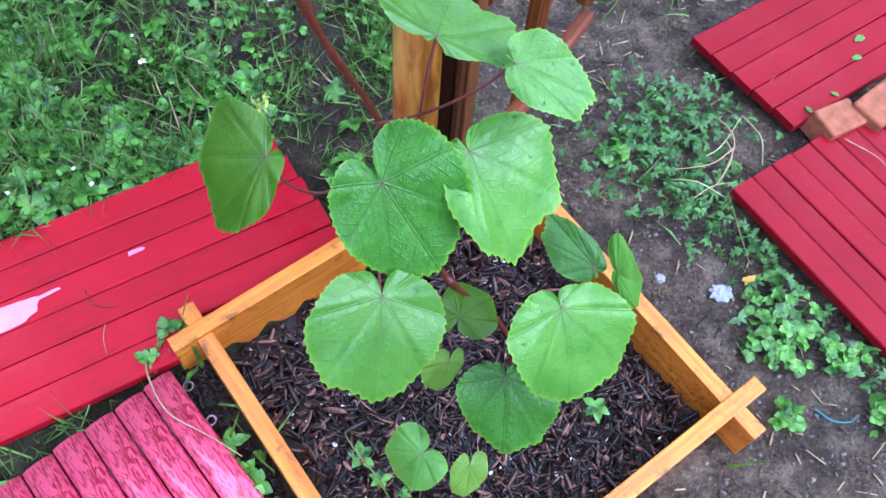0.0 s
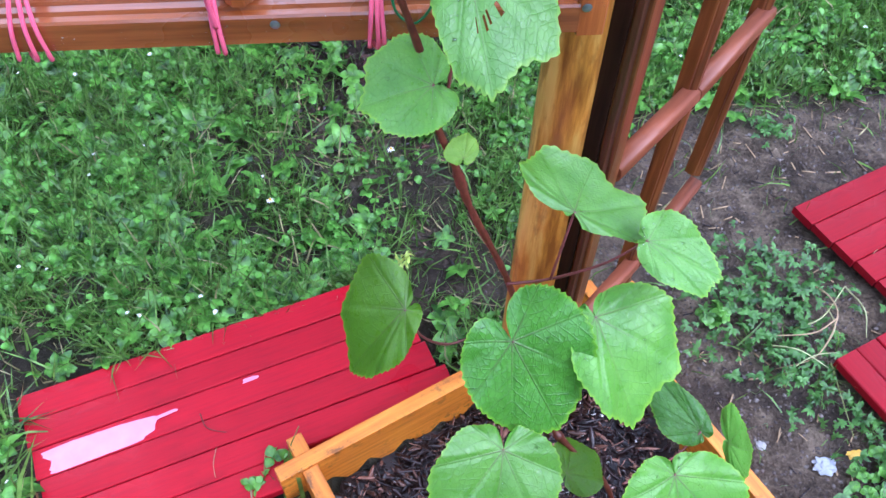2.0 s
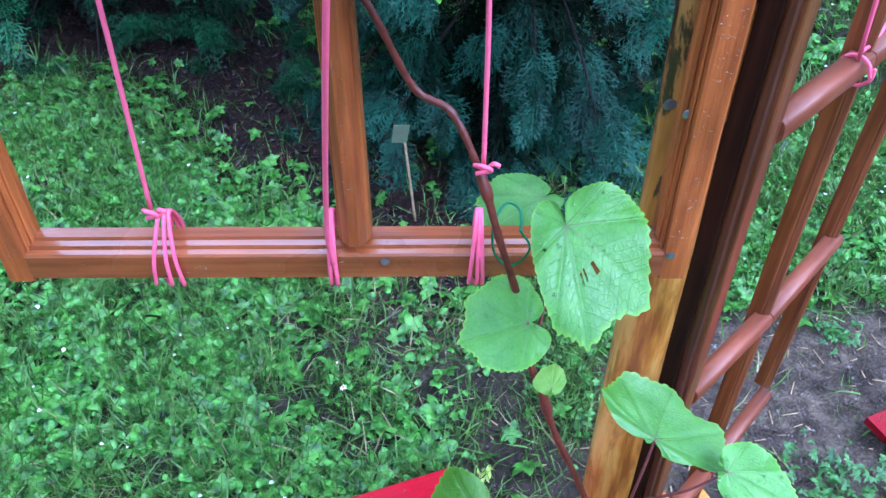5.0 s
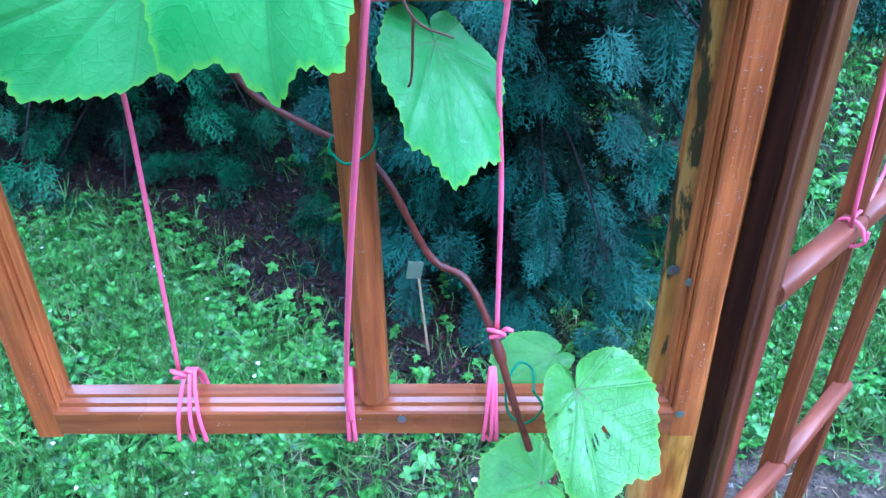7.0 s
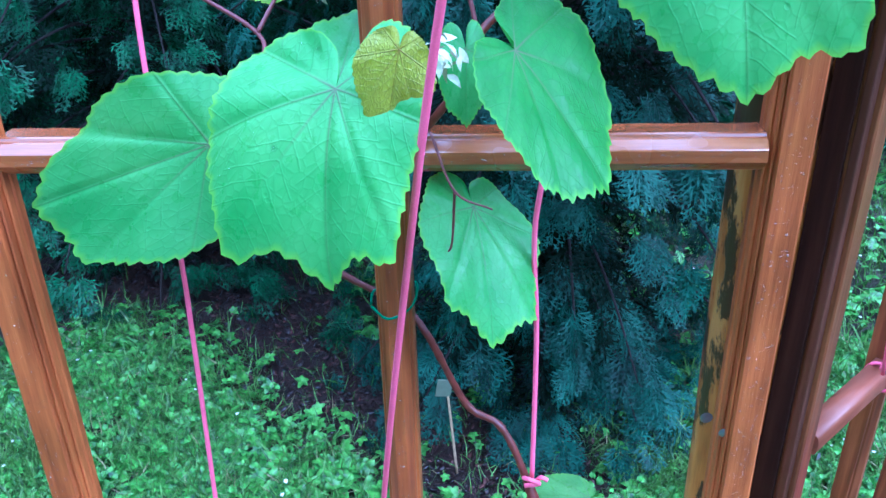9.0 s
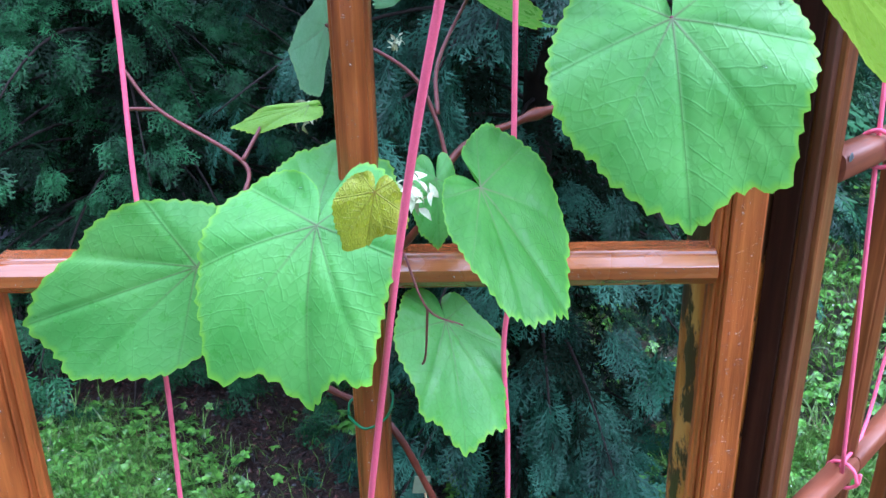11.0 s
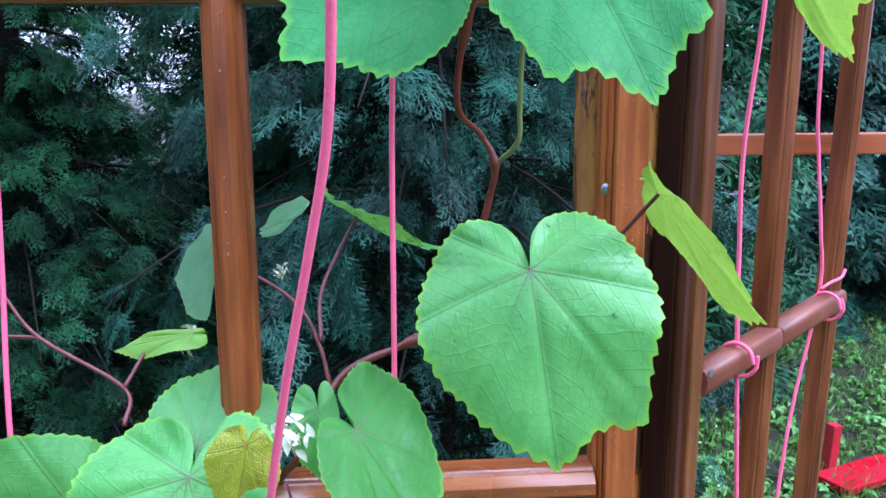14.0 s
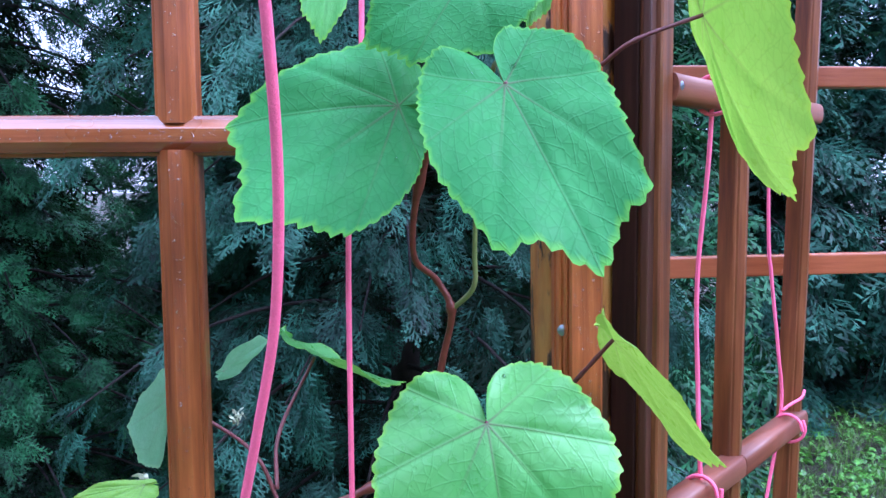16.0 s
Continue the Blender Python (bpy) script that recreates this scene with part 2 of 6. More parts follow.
mat_grass = foliage("grass blades", (0.007, 0.030, 0.006), (0.195, 0.350, 0.068), 0.36, 0.2, 40.0, 0.38)
mat_clover = foliage("clover leaves", (0.005, 0.030, 0.006), (0.190, 0.48, 0.068), 0.30, 0.2, 40.0, 0.45)
mat_weed = foliage("broad weed leaves", (0.014, 0.070, 0.014), (0.195, 0.46, 0.062), 0.32, 0.25, 40.0, 0.5)
mat_weed_blue = foliage("grey green lobed weed", (0.025, 0.09, 0.018), (0.125, 0.29, 0.060), 0.42, 0.2)
mat_dry = foliage("dry grass", (0.25, 0.20, 0.09), (0.45, 0.38, 0.2), 0.6, 0.2)
mat_conifer = foliage("blue green scale foliage", (0.002, 0.010, 0.007), (0.034, 0.118, 0.070), 0.5, 0.03, 7.0, 0.2)
mat_conifer_green = foliage("deep green scale foliage", (0.002, 0.011, 0.006), (0.038, 0.150, 0.050), 0.5, 0.03, 7.0, 0.2)
# Near-black green: the shade inside the crowns is put into this colour.
mat_conifer_inner = foliage("inner foliage with painted crown shade", (0.004, 0.009, 0.005), (0.013, 0.024, 0.014), 0.9, 0.02, 7.0, 0.05)


def vine_leaf_material(name, green, deep, edge, vein, trans=0.3, rough=0.32, relief=1.0, gloss=0.5):
    m, nt, b = shader(name)
    uv = nt.nodes.new("ShaderNodeUVMap")
    uv.uv_map = "veins"
    sep = nt.nodes.new("ShaderNodeSeparateXYZ")
    nt.links.new(uv.outputs[0], sep.inputs[0])
    uv2 = nt.nodes.new("ShaderNodeUVMap")
    uv2.uv_map = "blade"
    at = nt.nodes.new("ShaderNodeAttribute")
    at.attribute_name = "rho"
    rho = at.outputs["Fac"]
    # secondary veins run off each main vein at even steps
    wander = math_node(nt, "MULTIPLY", noise_tex(nt, uv2.outputs[0], 6.0, 2), 0.05)
    f = math_node(nt, "FRACT", math_node(nt, "MULTIPLY", math_node(nt, "ADD", sep.outputs[0], wander), 9.0))
    tri = math_node(nt, "ABSOLUTE", math_node(nt, "SUBTRACT", f, 0.5))
    second = math_node(nt, "SUBTRACT", 1.0, ramp(nt, tri, [(0.0, (0, 0, 0)), (0.075, (1, 1, 1))]))
    main = ramp(nt, sep.outputs[1], [(0.0, (1, 1, 1)), (0.010, (0, 0, 0))])
    vor = node(nt, "ShaderNodeTexVoronoi", Scale=17.0)
    vor.feature = "DISTANCE_TO_EDGE"
    nt.links.new(uv2.outputs[0], vor.inputs["Vector"])
    net = ramp(nt, vor.outputs["Distance"], [(0.0, (1, 1, 1)), (0.10, (0, 0, 0))])
    patch = noise_tex(nt, uv2.outputs[0], 2.6, 4)
    info = nt.nodes.new("ShaderNodeObjectInfo")
    col = mix_col(nt, ramp(nt, patch, [(0.3, (0, 0, 0)), (0.7, (1, 1, 1))]), deep, green)
    col = mix_col(nt, math_node(nt, "MULTIPLY", net, 0.36 * relief), col, tuple(0.8 * q for q in deep))
    col = mix_col(nt, math_node(nt, "MULTIPLY", second, 0.24 * relief), col, tuple(0.6 * q for q in deep))
    pink = math_node(nt, "MULTIPLY", main, ramp(nt, rho, [(0.0, (0.95,) * 3), (0.22, (0.5,) * 3), (0.6, (0.16,) * 3)]))
    col = mix_col(nt, pink, col, vein)
    col = mix_col(nt, ramp(nt, rho, [(0.95, (0, 0, 0)), (1.0, (0.8, 0.8, 0.8))]), col, edge)
    hue = node(nt, "ShaderNodeHueSaturation")
    nt.links.new(col, hue.inputs["Color"])
    nt.links.new(math_node(nt, "MULTIPLY_ADD", info.outputs["Random"], 0.3, 0.85), hue.inputs["Value"])
    col = hue.outputs[0]
    nt.links.new(col, b.inputs["Base Color"])
    # a film of rain, with a few standing drops
    nt.links.new(ramp(nt, noise_tex(nt, uv2.outputs[0], 9.0, 4), [(0.35, (rough - 0.08,) * 3), (0.65, (rough + 0.18,) * 3)]), b.inputs["Roughness"])
    drop = node(nt, "ShaderNodeTexVoronoi", Scale=11.0, Randomness=1.0)
    nt.links.new(uv2.outputs[0], drop.inputs["Vector"])
    few = ramp(nt, noise_tex(nt, uv2.outputs[0], 5.0, 1), [(0.5, (0, 0, 0)), (0.58, (1, 1, 1))])
    bead = math_node(nt, "MULTIPLY", ramp(nt, drop.outputs["Distance"], [(0.0, (1, 1, 1)), (0.12, (0.5,) * 3), (0.15, (0, 0, 0))]), few)
    height = math_node(nt, "SUBTRACT", math_node(nt, "MULTIPLY", ramp(nt, vor.outputs["Distance"], [(0.0, (0, 0, 0)), (0.14, (0.7,) * 3), (0.4, (1, 1, 1))]), 0.34), math_node(nt, "MULTIPLY", second, 0.40))
    height = math_node(nt, "SUBTRACT", height, math_node(nt, "MULTIPLY", main, 1.0))
    height = math_node(nt, "ADD", height, math_node(nt, "MULTIPLY", bead, 1.2))
    bump(nt, height, 0.5 * relief, 0.0014, b)
    b.inputs["Coat Weight"].default_value, b.inputs["Coat Roughness"].default_value = 0.24 * gloss, 0.25
    b.inputs["Specular IOR Level"].default_value = gloss
    tr = nt.nodes.new("ShaderNodeBsdfTranslucent")
    nt.links.new(mix_col(nt, 0.5, col, edge), tr.inputs[0])
    mx = nt.nodes.new("ShaderNodeMixShader")
    mx.inputs[0].default_value = trans
    nt.links.new(b.outputs[0], mx.inputs[1])
    nt.links.new(tr.outputs[0], mx.inputs[2])
    nt.links.new(mx.outputs[0], nt.nodes["Material Output"].inputs[0])
    return m


VEIN = (0.15, 0.13, 0.08)
mat_leaf = vine_leaf_material("vine leaf", (0.180, 0.48, 0.112), (0.098, 0.35, 0.062), (0.28, 0.57, 0.035), VEIN, relief=0.65, gloss=0.4)
mat_leaf_deep = vine_leaf_material("deep green vine leaf", (0.070, 0.31, 0.072), (0.034, 0.21, 0.042), (0.16, 0.43, 0.030), VEIN, rough=0.5, relief=0.9, gloss=0.22)
mat_leaf_fresh = vine_leaf_material("fresh green vine leaf", (0.078, 0.250, 0.036), (0.042, 0.175, 0.020), (0.17, 0.40, 0.025), VEIN, rough=0.45, relief=0.7, gloss=0.3)
mat_leaf_low = vine_leaf_material("glossy vine leaf", (0.180, 0.43, 0.058), (0.095, 0.29, 0.028), (0.28, 0.54, 0.030), VEIN, relief=0.85)
mat_leaf_mid = vine_leaf_material("wet deep vine leaf", (0.115, 0.34, 0.042), (0.058, 0.21, 0.018), (0.24, 0.50, 0.025), VEIN, rough=0.24, relief=1.5)
# Darker leaf: the dimness of backlit, shaded blades is put into its colour.
mat_leaf_dark = vine_leaf_material("vine leaf with painted shade", (0.125, 0.30, 0.014), (0.080, 0.21, 0.009), (0.20, 0.40, 0.02), VEIN, trans=0.4)
mat_leaf_lime = vine_leaf_material("young lime vine leaf", (0.33, 0.57, 0.08), (0.22, 0.47, 0.05), (0.40, 0.60, 0.04), VEIN, 0.4)
mat_leaf_yellow = vine_leaf_material("bronze yellow vine leaf", (0.47, 0.50, 0.026), (0.29, 0.30, 0.012), (0.32, 0.42, 0.02), (0.22, 0.07, 0.02), 0.3, relief=1.3)
mat_leaf_pale = vine_leaf_material("pale felted leaf back", (0.28, 0.55, 0.29), (0.20, 0.46, 0.20), (0.34, 0.58, 0.26), (0.3, 0.25, 0.2), 0.35, 0.6)


# ---------------------------------------------------------------- mesh helpers
def mesh_of(name, verts, faces, mat, smooth=True):
    me = bpy.data.meshes.new(name)
    me.from_pydata([tuple(v) for v in verts], [], [tuple(f) for f in faces])
    me.materials.append(mat)
    if smooth:
        me.polygons.foreach_set("use_smooth", [True] * len(me.polygons))
    return me


def soup(name, verts, tris, mat, smooth=False):
    """One mesh from numpy arrays of corners and triangles."""
    me = bpy.data.meshes.new(name)
    n, k = len(verts), len(tris)
    me.vertices.add(n)
    me.vertices.foreach_set("co", np.asarray(verts, np.float32).ravel())
    me.loops.add(3 * k)
    me.loops.foreach_set("vertex_index", np.asarray(tris, np.int32).ravel())
    me.polygons.add(k)
    me.polygons.foreach_set("loop_start", np.arange(0, 3 * k, 3, dtype=np.int32))
    if smooth:
        me.polygons.foreach_set("use_smooth", np.ones(k, bool))
    me.update(calc_edges=True)
    me.materials.append(mat)
    return me


def strew(tv, tf, mats, places):
    """Copies of a small template (corners, triangles) under n turns (n,3,3) and places (n,3)."""
    tv, tf = np.asarray(tv, float), np.asarray(tf)
    v = np.einsum("nij,kj->nki", mats, tv) + places[:, None]
    f = tf[None] + (np.arange(len(places)) * len(tv))[:, None, None]
    return v.reshape(-1, 3), f.reshape(-1, 3)


def turns(n, rng, tilt=0.5, smin=0.7, smax=1.3, stretch=None):
    """Random turns about z, tilts and sizes."""
    a, b, c = rng.uniform(0, 2 * np.pi, n), rng.normal(0, tilt, n), rng.normal(0, tilt, n)
    s = rng.uniform(smin, smax, n)
    ca, sa, cb, sb, cc, sc = np.cos(a), np.sin(a), np.cos(b), np.sin(b), np.cos(c), np.sin(c)
    z, o = np.zeros(n), np.ones(n)
    rz = np.stack([np.stack([ca, -sa, z], -1), np.stack([sa, ca, z], -1), np.stack([z, z, o], -1)], 1)
    rx = np.stack([np.stack([o, z, z], -1), np.stack([z, cb, -sb], -1), np.stack([z, sb, cb], -1)], 1)
    ry = np.stack([np.stack([cc, z, sc], -1), np.stack([z, o, z], -1), np.stack([-sc, z, cc], -1)], 1)
    return (rz @ rx @ ry) * s[:, None, None]


def part(name, me, parent=None, label=""):
    ob = new(name, me)
    if parent is not None:
        ob.parent = parent
    if label:
        ob["label"] = label
    return ob


def thing(name, label, category, at=(0, 0, 0), kind="", group=""):
    ob = new(name)
    ob.location = at
    ob.empty_display_size = 0.05
    bpy.context.view_layer.update()
    return tagged(ob, label, category, group, kind)


def under(ob, parent):
    """Parent ob while it stays where it is."""
    ob.parent = parent
    ob.matrix_parent_inverse = Matrix.Translation(parent.location).inverted()
    return ob


def box(name, size, mat, bevel=0.002, segments=2, wobble=0.0, seed=0):
    bm = bmesh.new()
    bmesh.ops.create_cube(bm, size=1.0)
    for v in bm.verts:
        v.co = Vector((v.co.x * size[0], v.co.y * size[1], v.co.z * size[2]))
    if bevel:
        bmesh.ops.bevel(bm, geom=bm.edges[:], offset=bevel, segments=segments, affect="EDGES", profile=0.6)
    if wobble:
        for v in bm.verts:
            v.co += noise.noise_vector(v.co * 9 + Vector((seed * 3.1, 0, 0))) * wobble
    me = bpy.data.meshes.new(name)
    bm.to_mesh(me)
    bm.free()
    me.materials.append(mat)
    return me


def prism(name, outline, length, mat, axis="z", wobble=0.0):
    """A moulding: a 2D outline run along an axis from 0 to length, with caps."""
    k = len(outline)
    steps = 2
    verts, faces = [], []
    for i in range(steps):
        t = length * i / (steps - 1)
        for a, b in outline:
            verts.append({"z": (a, b, t), "x": (t, a, b)}[axis])
    for i in range(steps - 1):
        for j in range(k):
            n = (j + 1) % k
            faces.append((i * k + j, i * k + n, (i + 1) * k + n, (i + 1) * k + j))
    faces += [tuple(range(k - 1, -1, -1)), tuple(range((steps - 1) * k, steps * k))]
    bm = bmesh.new()
    vs = [bm.verts.new(v) for v in verts]
    for f in faces:
        bm.faces.new([vs[i] for i in f])
    bmesh.ops.recalc_face_normals(bm, faces=bm.faces[:])
    me = bpy.data.meshes.new(name)
    bm.to_mesh(me)
    bm.free()
    me.materials.append(mat)
    return me


def spline(points, per=8):
    """A smooth run through the points (Catmull-Rom)."""
    p = [np.array(q, float) for q in points]
    p = [2 * p[0] - p[1], *p, 2 * p[-1] - p[-2]]
    out = []
    for i in range(1, len(p) - 2):
        a, b, c, d = p[i - 1 : i + 3]
        for t in np.linspace(0, 1, per, endpoint=False):
            out.append(0.5 * (2 * b + (c - a) * t + (2 * a - 5 * b + 4 * c - d) * t**2 + (3 * b - a - 3 * c + d) * t**3))
    out.append(p[-2])
    return np.array(out)


def tube(name, points, r0, r1, mat, sides=8, per=8, knobs=0.0, seed=1, swell=()):
    c = spline(points, per) if len(points) > 2 else np.array([np.array(points[0]) * (1 - t) + np.array(points[1]) * t for t in np.linspace(0, 1, per)])
    n = len(c)
    rng = np.random.default_rng(seed)
    verts, faces = [], []
    side = None
    for i in range(n):
        d = c[min(i + 1, n - 1)] - c[max(i - 1, 0)]
        d = d / (np.linalg.norm(d) + 1e-9)
        if side is None:
            side = np.cross(d, (0.3, 0.2, 0.9))
        side = side - d * (side @ d)
        side /= np.linalg.norm(side) + 1e-9
        up = np.cross(d, side)
        r = (r0 + (r1 - r0) * i / (n - 1)) * (1 + knobs * rng.normal())
        for s in swell:
            r *= 1 + 0.7 * math.exp(-(((i / (n - 1)) - s) / 0.012) ** 2)
        for j in range(sides):
            a = 2 * math.pi * j / sides
            verts.append(c[i] + r * (math.cos(a) * side + math.sin(a) * up))
    for i in range(n - 1):
        for j in range(sides):
            k = (j + 1) % sides
            faces.append((i * sides + j, i * sides + k, (i + 1) * sides + k, (i + 1) * sides + j))
    faces += [tuple(range(sides - 1, -1, -1)), tuple(range((n - 1) * sides, n * sides))]
    return mesh_of(name, verts, faces, mat)


# ---------------------------------------------------------------- ground
TREES = [(0.15, 2.27, 0.48), (-1.22, 3.02, 0.92), (-3.4, 4.4, 1.0), (2.9, 6.0, 1.2), (0.3, 4.6, 1.1), (-1.95, 5.6, 0.45), (-0.05, 3.9, 0.8), (1.40, 4.75, 0.95), (4.4, 6.2, 1.3), (-0.60, 4.5, 0.62), (-2.1, 4.6, 0.78)]


def ground_z(x, y):
    rise = 0.055 * min(max((-0.15 - x) / 0.6, 0.0), 1.5)
    far = max(0.0, min(1.0, (30 - math.hypot(x, y)) / 20))
    u, v = (x + 0.172) * 0.895 + (y - 0.59) * 0.446, -(x + 0.172) * 0.446 + (y - 0.59) * 0.895
    if 0.02 < u < 0.55 and -0.53 < v < -0.02:
        return -0.075
    return far * (rise + 0.016 * noise.noise(Vector((x * 3.1, y * 3.1, 0))) + 0.007 * noise.noise(Vector((x * 11, y * 11, 4))))


def soil_band(x, y):
    """How far from the bare strip that runs under the conifers."""
    ax, ay, bx, by = -1.55, 3.0, -0.05, 1.78
    t = min(1, max(0, ((x - ax) * (bx - ax) + (y - ay) * (by - ay)) / ((bx - ax) ** 2 + (by - ay) ** 2)))
    return math.hypot(x - ax - t * (bx - ax), y - ay - t * (by - ay)) + 0.10 * noise.noise(Vector((x * 5, y * 5, 1)))


def bare(x, y):
    """How bare the soil is: 1 none grows, 0 thick lawn."""
    n = noise.noise(Vector((x * 2.3, y * 2.3, 7))) + 0.5 * noise.noise(Vector((x * 6.1, y * 6.1, 3)))
    path = min(max((x - 0.16 + 0.10 * n) / 0.2, 0), 1) * min(max((1.62 + 0.3 * n - y + 0.22 * (x - 0.9)) / 0.25, 0), 1) * min(max((2.3 + 0.4 * n - x) / 0.4, 0), 1) * min(max((y + 0.9 + 0.4 * n) / 0.4, 0), 1)
    strip = math.exp(-(((x - 0.06) / 0.16) ** 2 + ((y - 0.98) / 0.22) ** 2))
    damp = 0.9 * math.exp(-(((x + 0.09) / 0.25) ** 2 + ((y - 1.48) / 0.38) ** 2))
    shade = max((math.exp(-((math.hypot(x - tx, y - ty) / (r * 0.95)) ** 4)) for tx, ty, r in TREES))
    shade2 = math.exp(-((soil_band(x, y) / 0.36) ** 4))
    return min(1.0, max(path, 0.85 * strip, damp, shade, shade2, 1.2 * max(0, n - 0.30)))


def axis_steps(lo, hi, step, far):
    mid = list(np.arange(lo, hi + 1e-6, step))
    out, d, a = [], step, hi
    while a < far:
        d *= 1.35
        a += d
        out.append(a)
    low, d, a = [], step, lo
    while a > -far:
        d *= 1.35
        a -= d
        low.append(a)
    return low[::-1] + mid + out


gx, gy = axis_steps(-2.6, 2.8, 0.03, 300), axis_steps(-0.4, 4.6, 0.03, 300)
gv = [(x, y, ground_z(x, y)) for y in gy for x in gx]
nx = len(gx)
gf = [(j * nx + i, j * nx + i + 1, (j + 1) * nx + i + 1, (j + 1) * nx + i) for j in range(len(gy) - 1) for i in range(nx - 1)]


def soil_material():
    m, nt, b = shader("damp garden soil")
    c = coords(nt)
    big, mid, fine = noise_tex(nt, c, 3.0, 5), noise_tex(nt, c, 22.0, 6, 0.6), noise_tex(nt, c, 140.0, 5, 0.65)
    col = ramp(nt, mid, [(0.33, (0.034, 0.024, 0.015)), (0.5, (0.152, 0.110, 0.074)), (0.66, (0.37, 0.285, 0.195))])
    col = mix_col(nt, 0.45, col, ramp(nt, fine, [(0.32, (0.02, 0.015, 0.012)), (0.5, (0.137, 0.10, 0.072)), (0.68, (0.37, 0.285, 0.205))]))
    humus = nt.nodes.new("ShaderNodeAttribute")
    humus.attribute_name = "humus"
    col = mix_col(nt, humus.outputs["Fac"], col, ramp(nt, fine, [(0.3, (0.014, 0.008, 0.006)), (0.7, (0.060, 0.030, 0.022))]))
    green = nt.nodes.new("ShaderNodeAttribute")
    green.attribute_name = "lawn"
    moss = ramp(nt, mid, [(0.3, (0.008, 0.012, 0.005)), (0.7, (0.024, 0.036, 0.012))])
    col = mix_col(nt, math_node(nt, "MULTIPLY", green.outputs["Fac"], 0.75), col, moss)
    col = mix_col(nt, ramp(nt, big, [(0.45, (0, 0, 0)), (0.75, (0.35,) * 3)]), col, (0.035, 0.028, 0.026))
    clods = noise_tex(nt, c, 8.0, 4, 0.6)
    col = mix_col(nt, ramp(nt, clods, [(0.50, (0, 0, 0)), (0.62, (0.7,) * 3)]), col, (0.040, 0.030, 0.024))
    nt.links.new(col, b.inputs["Base Color"])
    nt.links.new(ramp(nt, big, [(0.4, (0.5,) * 3), (0.65, (0.8,) * 3)]), b.inputs["Roughness"])
    b.inputs["Specular IOR Level"].default_value = 0.25
    bump(nt, math_node(nt, "ADD", mid, math_node(nt, "MULTIPLY", fine, 0.8)), 1.0, 0.026, b)
    return m


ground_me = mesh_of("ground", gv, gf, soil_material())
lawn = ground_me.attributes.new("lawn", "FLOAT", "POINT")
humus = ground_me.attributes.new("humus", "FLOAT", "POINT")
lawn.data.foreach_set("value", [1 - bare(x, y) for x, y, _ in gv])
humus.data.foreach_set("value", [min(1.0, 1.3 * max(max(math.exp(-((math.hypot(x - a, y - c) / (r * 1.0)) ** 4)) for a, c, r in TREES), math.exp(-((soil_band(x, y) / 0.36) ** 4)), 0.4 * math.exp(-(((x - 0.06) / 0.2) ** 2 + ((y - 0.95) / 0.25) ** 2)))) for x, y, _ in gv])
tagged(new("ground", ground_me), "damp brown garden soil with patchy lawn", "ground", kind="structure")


# water: beads of rain on leaves and timber
mat_drop, dnt, db = shader("clear rain drop")
db.inputs["Roughness"].default_value, db.inputs["IOR"].default_value, db.inputs["Transmission Weight"].default_value = 0.02, 1.33, 1.0
mat_water, wnt, wb = shader("rain water")
wb.inputs["Base Color"].default_value = (1.0, 0.93, 0.86, 1)
wb.inputs["Roughness"].default_value, wb.inputs["IOR"].default_value, wb.inputs["Transmission Weight"].default_value = 0.03, 1.33, 0.85
DOME = np.array([(math.cos(a) * c, math.sin(a) * c, s) for c, s in ((1.0, -0.05), (0.8, 0.42)) for a in np.linspace(0, 2 * math.pi, 8, endpoint=False)] + [(0, 0, 0.62)])
DOME_F = np.array([t for i in range(8) for t in ((i, (i + 1) % 8, 8 + (i + 1) % 8), (i, 8 + (i + 1) % 8, 8 + i), (8 + i, 8 + (i + 1) % 8, 16))])


def raindrops(places, normals, sizes, parent, mat=mat_water):
    """Domes of water on a surface."""
    frames = []
    for n, s in zip(normals, sizes):
        m = Vector(n).to_track_quat("Z", "Y").to_matrix()
        frames.append(np.array(m) * s)
    v, f = strew(DOME, DOME_F, np.array(frames), np.array(places))
    ob = part("rain_water", soup("rain_water", v, f, mat, True), parent, "beads of clear rain water")
    ob["kind"] = "stuff"
    return ob


def sky_dimmer():
    """Unseen dark ring beside and behind the viewer, added to dim the low sky."""
    n, h = 90, 12
    verts, faces = [], []
    for i in range(n):
        a = radians(-215 + 250 * i / (n - 1))
        for k in range(h):
            z = -0.2 + (4.6 + 1.3 * noise.noise(Vector((i * 0.35, 2, 0)))) * k / (h - 1)
            r = 8.5 + 4.2 * min(0.0, math.cos(a)) + 0.8 * noise.noise(Vector((i * 0.5, k * 0.6, 5))) + 0.08 * k
            verts.append((r * math.cos(a), r * math.sin(a), z))
    for i in range(n - 1):
        for k in range(h - 1):
            faces.append((i * h + k, i * h + k + 1, (i + 1) * h + k + 1, (i + 1) * h + k))
    return mesh_of("backdrop", verts, faces, plain("dark sky dimmer", (0.018, 0.045, 0.016), 0.9, 0.5, 1.5, 0.8, 0.2))


tagged(new("backdrop", sky_dimmer()), "unseen dark ring added to dim the low sky", "hedge", kind="structure")


# ---------------------------------------------------------------- trellis and log post
def stile_outline(flip=1.0):
    """Upright frame member: flat face with a stepped moulding on its inner edge (x inner is minus)."""
    pts = [(0.0, 0.0), (0.022, 0.0), (0.024, 0.002), (0.024, 0.028), (-0.0085, 0.028), (-0.0085, 0.021), (-0.0070, 0.0198), (-0.0068, 0.0130), (-0.0055, 0.0118), (-0.0040, 0.0126), (-0.0036, 0.006), (-0.0024, 0.005), (-0.0012, 0.006), (-0.0010, 0.002)]
    return [(flip * a, b) for a, b in pts]


